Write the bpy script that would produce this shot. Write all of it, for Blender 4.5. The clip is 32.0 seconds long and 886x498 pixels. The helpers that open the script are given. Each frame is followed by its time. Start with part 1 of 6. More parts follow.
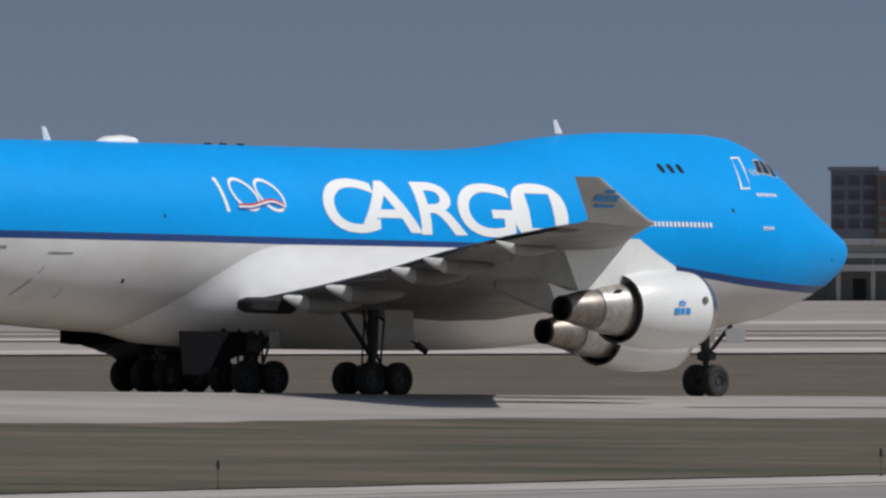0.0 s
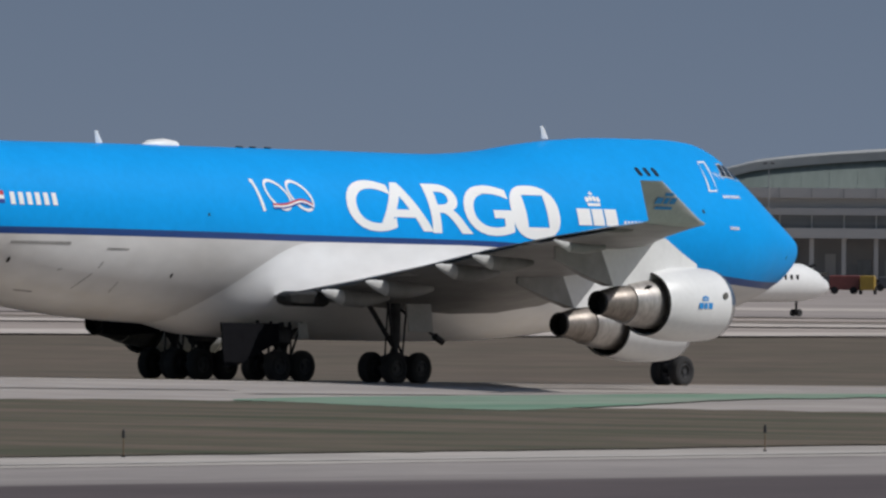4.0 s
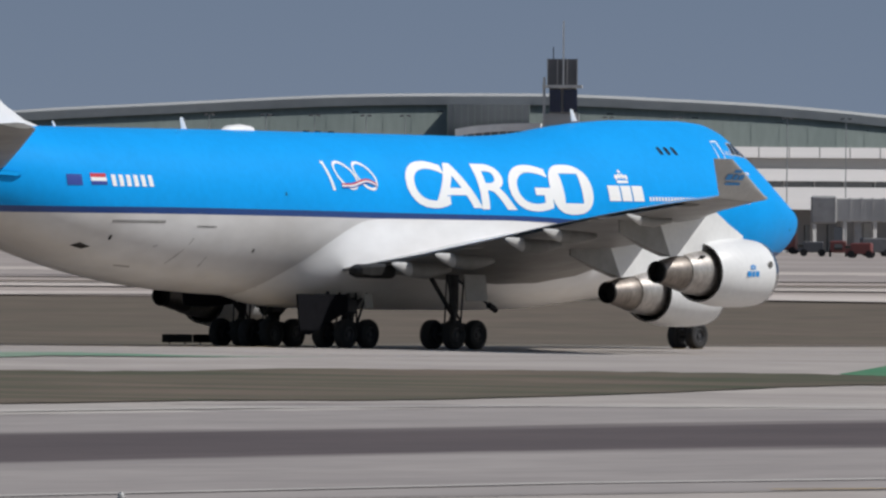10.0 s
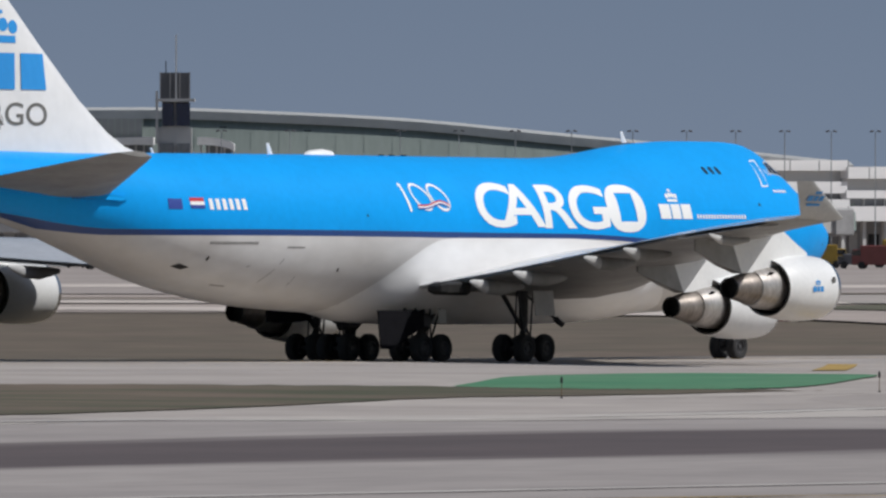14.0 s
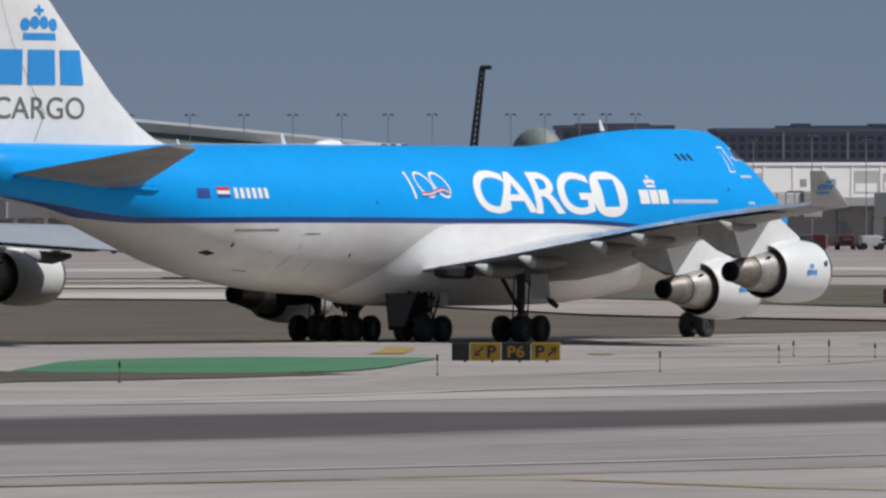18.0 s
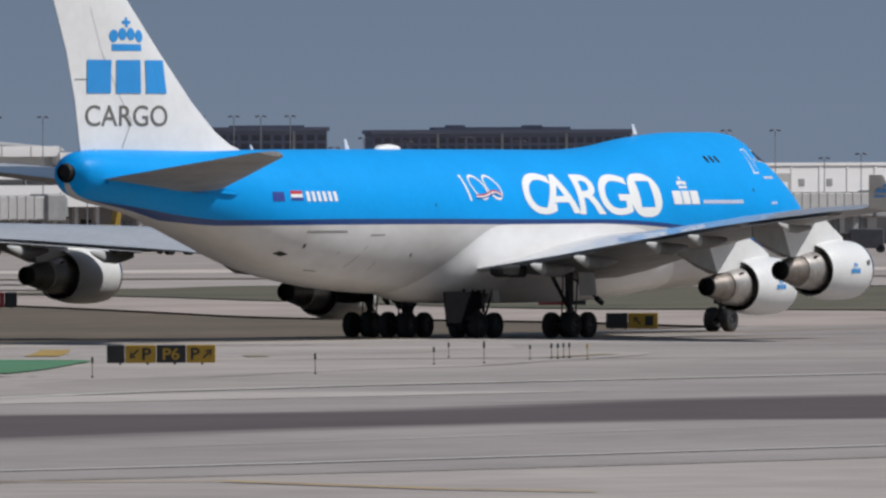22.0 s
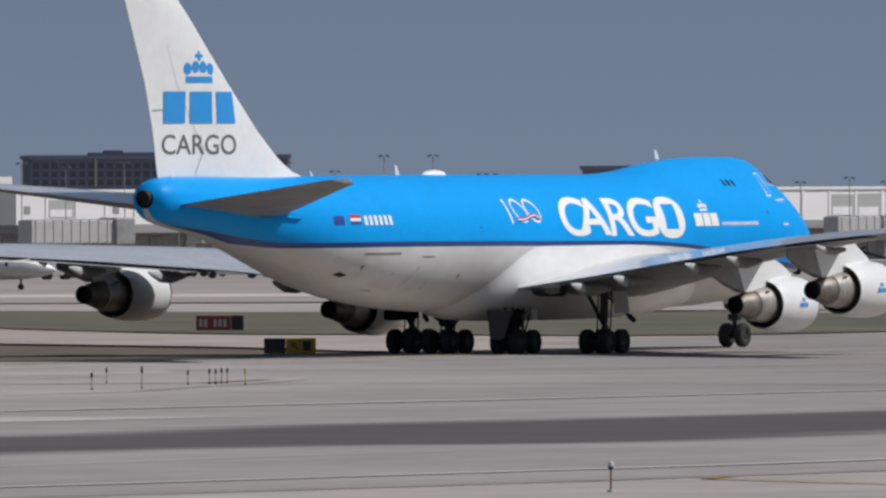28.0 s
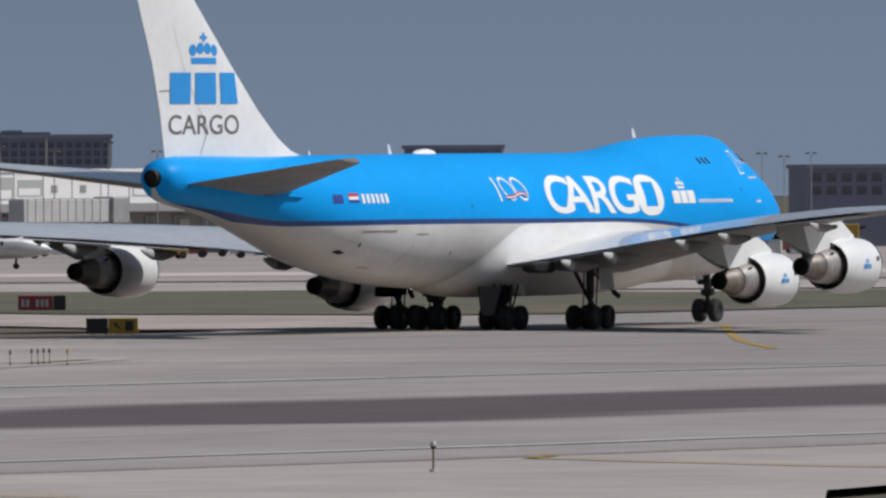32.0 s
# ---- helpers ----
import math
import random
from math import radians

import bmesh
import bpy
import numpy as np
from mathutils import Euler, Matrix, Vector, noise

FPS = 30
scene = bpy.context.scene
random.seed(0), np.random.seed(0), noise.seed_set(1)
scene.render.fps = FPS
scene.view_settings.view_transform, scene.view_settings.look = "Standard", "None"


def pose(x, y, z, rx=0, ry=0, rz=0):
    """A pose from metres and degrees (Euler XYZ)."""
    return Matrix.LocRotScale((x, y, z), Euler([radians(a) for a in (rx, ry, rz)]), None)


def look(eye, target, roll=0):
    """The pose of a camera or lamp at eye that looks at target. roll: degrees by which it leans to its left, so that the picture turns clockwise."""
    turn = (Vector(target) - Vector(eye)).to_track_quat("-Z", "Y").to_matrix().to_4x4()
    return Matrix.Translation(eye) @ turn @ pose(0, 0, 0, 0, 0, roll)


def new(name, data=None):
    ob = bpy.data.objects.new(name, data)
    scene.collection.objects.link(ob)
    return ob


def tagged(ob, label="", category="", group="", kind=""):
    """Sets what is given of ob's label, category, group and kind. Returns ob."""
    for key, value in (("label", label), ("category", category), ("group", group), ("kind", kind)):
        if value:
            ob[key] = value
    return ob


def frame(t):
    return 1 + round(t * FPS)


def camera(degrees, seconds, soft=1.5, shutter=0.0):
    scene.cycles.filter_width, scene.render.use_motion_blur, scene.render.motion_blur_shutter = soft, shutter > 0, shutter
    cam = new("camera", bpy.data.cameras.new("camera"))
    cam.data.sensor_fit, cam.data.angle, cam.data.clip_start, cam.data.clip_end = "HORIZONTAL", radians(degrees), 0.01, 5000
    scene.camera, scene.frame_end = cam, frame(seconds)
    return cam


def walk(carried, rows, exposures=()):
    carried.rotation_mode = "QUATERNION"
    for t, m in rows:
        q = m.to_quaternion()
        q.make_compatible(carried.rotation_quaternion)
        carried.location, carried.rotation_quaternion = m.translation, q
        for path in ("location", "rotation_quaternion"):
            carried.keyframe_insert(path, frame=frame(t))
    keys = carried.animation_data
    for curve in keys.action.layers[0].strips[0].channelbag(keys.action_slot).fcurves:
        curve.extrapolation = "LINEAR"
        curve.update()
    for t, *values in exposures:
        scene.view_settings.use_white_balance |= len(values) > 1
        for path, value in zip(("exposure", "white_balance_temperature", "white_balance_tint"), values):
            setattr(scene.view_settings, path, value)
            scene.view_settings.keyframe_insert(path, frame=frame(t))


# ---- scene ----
EYE = (0.0, 0.0, 6.08)
# seconds, pan, tilt, roll in degrees; x runs along the taxiway, y across it
AIM = [
    (0, 42.6637, -0.1308, -0.112), (0.5, 42.1457, -0.0921, -0.093), (1, 41.5869, -0.1448, -0.022), (1.5, 41.1270, -0.1856, 0.099),
    (2, 40.8177, -0.2017, 0.133), (2.5, 40.5273, -0.2057, 0.243), (3, 40.2351, -0.2056, 0.222), (3.5, 39.9068, -0.1998, 0.346),
    (5.5, 38.7038, -0.2742, 0.445), (6, 38.4515, -0.3230, 0.386), (6.5, 38.1609, -0.3504, 0.453), (7, 37.8099, -0.3609, 0.448),
    (7.5, 37.4562, -0.3293, 0.439), (8, 37.1721, -0.3387, 0.438), (8.5, 36.9346, -0.3578, 0.407), (9, 36.6937, -0.3861, 0.461),
    (9.5, 36.4612, -0.3749, 0.362), (10, 36.2522, -0.3449, 0.414), (10.5, 36.0925, -0.2944, 0.307), (11, 35.9232, -0.2992, 0.298),
    (11.5, 35.7631, -0.2975, 0.245), (12, 35.5567, -0.2830, 0.231), (12.5, 35.3183, -0.2611, 0.179), (13, 35.0461, -0.2654, 0.201),
    (13.5, 34.8327, -0.2645, 0.112), (14, 34.6748, -0.2846, 0.065), (14.5, 34.4991, -0.3135, 0.045), (15, 34.2582, -0.3331, -0.041),
    (15.5, 33.9495, -0.3249, -0.018), (17.5, 33.0977, -0.3393, -0.129), (18, 32.8679, -0.3511, -0.115), (18.5, 32.6104, -0.3413, -0.174),
    (19, 32.4200, -0.3525, -0.271), (19.5, 32.2958, -0.3700, -0.212), (20, 32.1789, -0.3696, -0.402), (20.5, 32.0505, -0.3379, -0.242),
    (21, 31.8887, -0.2980, -0.321), (21.5, 31.6759, -0.3002, -0.265), (22, 31.4584, -0.3472, -0.239), (22.5, 31.2945, -0.3673, -0.279),
    (23, 31.1325, -0.3428, -0.283), (23.5, 30.9551, -0.3141, -0.287), (24, 30.7459, -0.3021, -0.179), (24.5, 30.6060, -0.2931, -0.289),
    (25, 30.5256, -0.2795, -0.133), (25.5, 30.4787, -0.2722, -0.287), (26, 30.4107, -0.2724, -0.296), (26.5, 30.3233, -0.2353, -0.281),
    (28.5, 29.9881, -0.2713, -0.270), (29, 29.9424, -0.2894, -0.337), (29.5, 29.8360, -0.3061, -0.269), (30, 29.7244, -0.3205, -0.339),
    (30.5, 29.6094, -0.3239, -0.276), (31, 29.5211, -0.3261, -0.222), (31.5, 29.4334, -0.3242, -0.292), (32, 29.3348, -0.3364, -0.311),
]


def aim(pan, tilt, roll):
    a, e = radians(pan), radians(tilt)
    to = (EYE[0] + 100 * math.cos(a) * math.cos(e), EYE[1] + 100 * math.sin(a) * math.cos(e), EYE[2] + 100 * math.sin(e))
    return look(EYE, to, roll)


cam = camera(3.6172, 32.0, soft=2.5)
walk(cam, [(t, aim(a, b, c)) for t, a, b, c in AIM], [(0, -0.22), (3, -0.25), (6, -0.15), (13, -0.02), (18, -0.06), (26, -0.06), (30, -0.02), (32, -0.02)])

# ---- light ----
TO_SUN = Vector((0.6, -0.94, 1.32)).normalized()
world = bpy.data.worlds.new("sky")
scene.world = world
world.use_nodes = True
_n = world.node_tree
_sky = _n.nodes.new("ShaderNodeTexSky")
_sky.sky_type, _sky.sun_disc = "NISHITA", False
_sky.sun_elevation = math.asin(TO_SUN.z)
_sky.sun_rotation = math.atan2(TO_SUN.x, TO_SUN.y)
_sky.dust_density = 1.0
_n.links.new(_sky.outputs[0], _n.nodes["Background"].inputs[0])
_n.nodes["Background"].inputs[1].default_value = 0.062
sun = new("sun", bpy.data.lights.new("sun", "SUN"))
sun.data.energy, sun.data.angle, sun.data.color = 3.72, radians(0.6), (1.0, 0.982, 0.96)
sun.matrix_world = look(TO_SUN * 900, (0, 0, 0))


# ---- materials ----
def mat(name, base, rough=0.6, metal=0.0, vary=0.12, scale=1.0, fine=6.0, bump=0.0, tint=None, stretch=(1, 1, 1), coat=0.0, spec=0.5, island=False):
    """Two scales of noise over a base colour, with fine relief. scale: features per metre."""
    m = bpy.data.materials.new(name)
    m.use_nodes = True
    n, l = m.node_tree.nodes, m.node_tree.links
    b = n["Principled BSDF"]
    b.inputs["Roughness"].default_value, b.inputs["Metallic"].default_value = rough, metal
    b.inputs["Coat Weight"].default_value, b.inputs["Specular IOR Level"].default_value = coat, spec
    co = n.new("ShaderNodeTexCoord")
    mp = n.new("ShaderNodeMapping")
    mp.inputs["Scale"].default_value = stretch
    l.new(co.outputs["Object"], mp.inputs[0])
    big, small = n.new("ShaderNodeTexNoise"), n.new("ShaderNodeTexNoise")
    for t, s, d in ((big, scale, 5), (small, scale * fine, 3)):
        t.inputs["Scale"].default_value, t.inputs["Detail"].default_value = s, d
        l.new(mp.outputs[0], t.inputs["Vector"])
    mix = n.new("ShaderNodeMix")
    mix.data_type, mix.blend_type = "RGBA", "MIX"
    other = tint or [c * (1 - 2.2 * vary) for c in base]
    mix.inputs["A"].default_value, mix.inputs["B"].default_value = (*base, 1), (*other, 1)
    ra = n.new("ShaderNodeMapRange")
    ra.inputs["From Min"].default_value, ra.inputs["From Max"].default_value = 0.35, 0.7
    l.new(big.outputs["Fac"], ra.inputs["Value"])
    l.new(ra.outputs[0], mix.inputs["Factor"])
    mul = n.new("ShaderNodeMix")
    mul.data_type, mul.blend_type = "RGBA", "MULTIPLY"
    mul.inputs["Factor"].default_value = 1.0
    rb = n.new("ShaderNodeMapRange")
    rb.inputs["From Min"].default_value, rb.inputs["From Max"].default_value = 0.3, 0.7
    rb.inputs["To Min"].default_value, rb.inputs["To Max"].default_value = 1 - vary, 1 + vary
    l.new(small.outputs["Fac"], rb.inputs["Value"])
    l.new(mix.outputs["Result"], mul.inputs["A"])
    l.new(rb.outputs[0], mul.inputs["B"])
    out = mul.outputs["Result"]
    if island:
        oi = n.new("ShaderNodeObjectInfo")
        m3 = n.new("ShaderNodeMix")
        m3.data_type, m3.blend_type = "RGBA", "MULTIPLY"
        m3.inputs["Factor"].default_value = 1.0
        rc = n.new("ShaderNodeMapRange")
        rc.inputs["To Min"].default_value, rc.inputs["To Max"].default_value = 0.85, 1.1
        l.new(oi.outputs["Random"], rc.inputs["Value"])
        l.new(out, m3.inputs["A"])
        l.new(rc.outputs[0], m3.inputs["B"])
        out = m3.outputs["Result"]
    l.new(out, b.inputs["Base Color"])
    if bump:
        bu = n.new("ShaderNodeBump")
        bu.inputs["Strength"].default_value, bu.inputs["Distance"].default_value = bump, 0.03
        l.new(small.outputs["Fac"], bu.inputs["Height"])
        l.new(bu.outputs[0], b.inputs["Normal"])
    return m


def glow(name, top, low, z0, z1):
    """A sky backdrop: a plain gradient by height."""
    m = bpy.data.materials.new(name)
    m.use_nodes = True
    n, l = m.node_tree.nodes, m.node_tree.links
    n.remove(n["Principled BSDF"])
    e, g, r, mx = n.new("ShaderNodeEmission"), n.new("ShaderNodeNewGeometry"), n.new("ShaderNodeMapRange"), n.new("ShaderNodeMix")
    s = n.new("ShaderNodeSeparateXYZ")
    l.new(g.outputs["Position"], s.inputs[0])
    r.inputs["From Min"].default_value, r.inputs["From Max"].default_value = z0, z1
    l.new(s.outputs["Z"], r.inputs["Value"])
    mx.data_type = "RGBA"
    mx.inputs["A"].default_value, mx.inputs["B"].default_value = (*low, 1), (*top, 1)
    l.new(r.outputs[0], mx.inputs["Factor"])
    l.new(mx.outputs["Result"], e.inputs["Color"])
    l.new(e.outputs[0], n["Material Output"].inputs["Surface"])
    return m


def runway_mat():
    """Concrete with slab joints, fine streaks along the runway and a dark band of tyre rubber along its middle."""
    m = mat("runway_concrete", (0.285, 0.255, 0.238), 0.85, vary=0.08, scale=0.16, fine=6, stretch=(0.5, 1, 1), bump=0.15, tint=(0.225, 0.20, 0.188))
    n, l = m.node_tree.nodes, m.node_tree.links
    b = n["Principled BSDF"]
    src = b.inputs["Base Color"].links[0].from_socket
    co, s = n.new("ShaderNodeTexCoord"), n.new("ShaderNodeSeparateXYZ")
    l.new(co.outputs["Object"], s.inputs[0])
    wob = n.new("ShaderNodeTexNoise")
    wob.inputs["Scale"].default_value, wob.inputs["Detail"].default_value = 0.35, 6
    mp = n.new("ShaderNodeMapping")
    mp.inputs["Scale"].default_value = (0.08, 1.0, 1)
    l.new(co.outputs["Object"], mp.inputs[0])
    l.new(mp.outputs[0], wob.inputs["Vector"])
    w1 = n.new("ShaderNodeMath")
    w1.operation = "MULTIPLY_ADD"
    w1.inputs[1].default_value = 8.0
    l.new(wob.outputs["Fac"], w1.inputs[0])
    # the touchdown tracks drift a few metres along the runway
    place = s.outputs["Y"]
    for x0, x1, dy in ((235, 265, 4.0), (300, 335, -6.0)):
        rx, add = n.new("ShaderNodeMapRange"), n.new("ShaderNodeMath")
        rx.interpolation_type = "SMOOTHSTEP"
        rx.inputs["From Min"].default_value, rx.inputs["From Max"].default_value, rx.inputs["To Max"].default_value = x0, x1, dy
        l.new(s.outputs["X"], rx.inputs["Value"])
        l.new(place, add.inputs[0])
        l.new(rx.outputs[0], add.inputs[1])
        place = add.outputs[0]
    l.new(place, w1.inputs[2])
    dist = n.new("ShaderNodeMath")
    dist.operation = "SUBTRACT"
    dist.inputs[1].default_value = 187.5
    l.new(w1.outputs[0], dist.inputs[0])
    ab = n.new("ShaderNodeMath")
    ab.operation = "ABSOLUTE"
    l.new(dist.outputs[0], ab.inputs[0])
    r = n.new("ShaderNodeMapRange")
    r.interpolation_type = "SMOOTHSTEP"
    r.inputs["From Min"].default_value, r.inputs["From Max"].default_value = 7.5, 12.5
    r.inputs["To Min"].default_value, r.inputs["To Max"].default_value = 0.21, 1.0
    l.new(ab.outputs[0], r.inputs["Value"])
    mul = n.new("ShaderNodeMix")
    mul.data_type, mul.blend_type = "RGBA", "MULTIPLY"
    mul.inputs["Factor"].default_value = 1.0
    l.new(src, mul.inputs["A"])
    hue = n.new("ShaderNodeMix")
    hue.data_type = "RGBA"
    hue.inputs["A"].default_value, hue.inputs["B"].default_value = (0.085, 0.03, 0.042, 1), (1.04, 1.04, 1.04, 1)
    l.new(r.outputs[0], hue.inputs["Factor"])
    l.new(hue.outputs["Result"], mul.inputs["B"])
    l.new(mul.outputs["Result"], b.inputs["Base Color"])
    return m


M = {
    "blue": mat("sky_blue_paint", (0.003, 0.315, 0.78), 0.42, vary=0.03, scale=0.4, fine=9, spec=0.09),
    "navy": mat("dark_blue_paint", (0.003, 0.042, 0.19), 0.4, vary=0.04, coat=0.1),
    "white": mat("white_paint", (0.76, 0.755, 0.75), 0.38, vary=0.03, scale=0.3, fine=7, coat=0.2),
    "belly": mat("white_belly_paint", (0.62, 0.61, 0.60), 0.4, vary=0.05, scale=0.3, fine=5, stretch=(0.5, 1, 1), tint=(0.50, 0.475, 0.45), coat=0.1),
    # fairing kept whiter than the belly, its stronger light held in the colour
    "fairing": mat("worn_lit_white_fairing", (0.80, 0.795, 0.79), 0.38, vary=0.03, scale=0.4, fine=6, stretch=(0.4, 1, 1), tint=(0.74, 0.72, 0.70), coat=0.1),
    "seam": mat("faint_seam", (0.22, 0.21, 0.20), 0.6, vary=0.2, scale=2),
    "decal": mat("white_lettering", (0.80, 0.80, 0.79), 0.4, vary=0.01),
    # wing grey with underside shade in the colour; paler copy for lit tops
    "wing": mat("shaded_grey_wing_paint", (0.26, 0.255, 0.245), 0.5, vary=0.10, scale=0.5, fine=5, tint=(0.18, 0.175, 0.165)),
    "wingtop": mat("lit_pale_wing_skin", (0.58, 0.585, 0.595), 0.22, 0.15, vary=0.05, scale=0.5, coat=0.3),
    "cowl": mat("white_cowling", (0.76, 0.76, 0.75), 0.35, vary=0.03, scale=0.8, coat=0.2),
    "steel": mat("exhaust_steel", (0.52, 0.495, 0.47), 0.4, 0.75, vary=0.16, scale=2.2, fine=5, stretch=(1, 0.4, 0.4), tint=(0.33, 0.30, 0.275)),
    "burnt": mat("burnt_nozzle_metal", (0.30, 0.265, 0.235), 0.45, 0.75, vary=0.16, scale=2.2, fine=5, stretch=(1, 0.4, 0.4), tint=(0.17, 0.145, 0.125)),
    "soot": mat("sooted_metal", (0.018, 0.017, 0.016), 0.7, 0.3, vary=0.2, scale=2),
    "lip": mat("polished_lip", (0.62, 0.63, 0.64), 0.22, 1.0, vary=0.03),
    "rubber": mat("tyre_rubber", (0.022, 0.0215, 0.023), 0.85, vary=0.18, scale=3, fine=8, bump=0.2),
    # hubs and gear metal set near black, the wing's shade in the colour
    "rim": mat("wheel_rim", (0.07, 0.07, 0.075), 0.5, 0.3, vary=0.15, scale=5),
    "strut": mat("dark_gear_metal", (0.032, 0.032, 0.036), 0.55, 0.2, vary=0.25, scale=2.5),
    "greypaint": mat("light_grey_paint", (0.47, 0.47, 0.455), 0.5, vary=0.06, scale=1),
    "glass": mat("dark_glass", (0.012, 0.015, 0.02), 0.08, vary=0.02, spec=0.8),
    "logo": mat("blue_marking", (0.02, 0.27, 0.66), 0.4, vary=0.02),
    "greymark": mat("grey_marking", (0.14, 0.135, 0.125), 0.5, vary=0.03),
    "red": mat("red_marking", (0.50, 0.02, 0.03), 0.45, vary=0.03),
    "flagblue": mat("flag_blue", (0.02, 0.05, 0.28), 0.45, vary=0.03),
    "grass": mat("dry_spring_grass", (0.112, 0.09, 0.062), 0.95, vary=0.25, scale=0.10, fine=5, tint=(0.032, 0.036, 0.019), bump=0.6),
    "farturf": mat("mown_turf", (0.115, 0.085, 0.06), 0.95, vary=0.25, scale=0.05, fine=6, tint=(0.08, 0.066, 0.042), bump=0.4),
    "infield": mat("mottled_infield_grass", (0.124, 0.09, 0.063), 0.95, vary=0.22, scale=0.15, fine=8, stretch=(1.2, 0.5, 1), tint=(0.034, 0.043, 0.015), bump=0.6),
    "runway": runway_mat(),
    "taxi": mat("pale_concrete", (0.375, 0.335, 0.303), 0.85, vary=0.10, scale=0.07, fine=6, bump=0.15, tint=(0.275, 0.243, 0.222)),
    "shoulder": mat("weathered_shoulder", (0.43, 0.39, 0.355), 0.9, vary=0.10, scale=0.10, fine=6, tint=(0.32, 0.29, 0.265)),
    "farpave": mat("distant_concrete", (0.365, 0.308, 0.272), 0.85, vary=0.14, scale=0.05, fine=6, tint=(0.27, 0.226, 0.20)),
    "lightpave": mat("bright_concrete", (0.52, 0.46, 0.415), 0.85, vary=0.12, scale=0.05, fine=6, tint=(0.395, 0.345, 0.305)),
    "apron": mat("apron_concrete", (0.325, 0.282, 0.256), 0.85, vary=0.12, scale=0.04, fine=6, tint=(0.24, 0.207, 0.19)),
    "green": mat("green_painted_island", (0.042, 0.165, 0.078), 0.9, vary=0.15, scale=0.10, fine=6, tint=(0.08, 0.19, 0.10)),
    "green_faded": mat("faded_green_paint", (0.12, 0.225, 0.15), 0.9, vary=0.15, scale=0.12, fine=5, stretch=(0.4, 1, 1), tint=(0.24, 0.275, 0.215)),
    "fargreen": mat("greenish_far_turf", (0.108, 0.09, 0.06), 0.95, vary=0.3, scale=0.03, fine=6, tint=(0.066, 0.072, 0.04), bump=0.4),
    "yellow": mat("yellow_line_paint", (0.40, 0.26, 0.06), 0.8, vary=0.2, scale=0.5),
    "yellow_worn": mat("worn_yellow_paint", (0.36, 0.295, 0.215), 0.85, vary=0.2, scale=0.3),
    "faintline": mat("worn_line_paint", (0.52, 0.49, 0.455), 0.85, vary=0.12, scale=0.3, stretch=(0.2, 1, 1), tint=(0.38, 0.35, 0.325)),
    "scuff": mat("tyre_scuff", (0.20, 0.175, 0.16), 0.85, vary=0.2, scale=0.3),
    "seal": mat("black_joint_sealant", (0.045, 0.04, 0.038), 0.8, vary=0.2, scale=0.6),
    "black": mat("black_paint", (0.02, 0.02, 0.022), 0.6, vary=0.1, scale=3),
    "signyellow": mat("yellow_sign_panel", (0.42, 0.25, 0.02), 0.55, vary=0.08, scale=4),
    "signred": mat("red_sign_panel", (0.30, 0.03, 0.035), 0.5, vary=0.08, scale=4),
    "pit": mat("shaded_black_metal", (0.011, 0.011, 0.013), 1.0, vary=0.1, scale=2, spec=0.03),
    "fairgrey": mat("lit_fairing_grey", (0.52, 0.515, 0.50), 0.35, vary=0.08, scale=1),
    "orange": mat("faded_orange_stake", (0.16, 0.10, 0.05), 0.7, vary=0.12, scale=6),
}


# ---- mesh helpers ----
def part(name, bm, material, parent=None, label="", smooth=False):
    me = bpy.data.meshes.new(name)
    bmesh.ops.recalc_face_normals(bm, faces=bm.faces)
    bm.to_mesh(me)
    bm.free()
    for k in material if isinstance(material, (list, tuple)) else (material,):
        me.materials.append(k)
    if smooth:
        me.shade_smooth()
        me.set_sharp_from_angle(angle=radians(40))
    ob = new(name, me)
    ob.parent = parent
    return tagged(ob, label)


def thing(name, label, category, m=None, group="", kind=""):
    ob = new(name)
    ob.empty_display_size = 0.3
    if m is not None:
        ob.matrix_basis = m
    return tagged(ob, label, category, group, kind)


def box(bm, c, d, rot=None, bevel=0.0):
    m = Matrix.Translation(c) @ (rot.to_4x4() if rot else Matrix()) @ Matrix.Diagonal((*d, 1))
    g = bmesh.ops.create_cube(bm, size=1, matrix=m)
    if bevel:
        bmesh.ops.bevel(bm, geom=list({e for v in g["verts"] for e in v.link_edges}), offset=bevel, segments=1, affect="EDGES", profile=0.7)
    return bm


def rod(bm, p, q, r, r2=None, seg=10, caps=True):
    p, q = Vector(p), Vector(q)
    m = Matrix.Translation((p + q) / 2) @ (q - p).to_track_quat("Z", "Y").to_matrix().to_4x4()
    bmesh.ops.create_cone(bm, cap_ends=caps, segments=seg, radius1=r, radius2=r if r2 is None else r2, depth=(q - p).length, matrix=m)
    return bm


def skin(bm, rings, close=True, caps=False):
    """Join rings of points into a skin. Returns the faces."""
    rows = [[bm.verts.new(p) for p in ring] for ring in rings]
    out, n = [], len(rows[0])
    for a, b in zip(rows, rows[1:]):
        for k in range(n if close else n - 1):
            out.append(bm.faces.new((a[k], a[(k + 1) % n], b[(k + 1) % n], b[k])))
    if caps:
        bm.faces.new(rows[0][::-1])
        bm.faces.new(rows[-1])
    return out


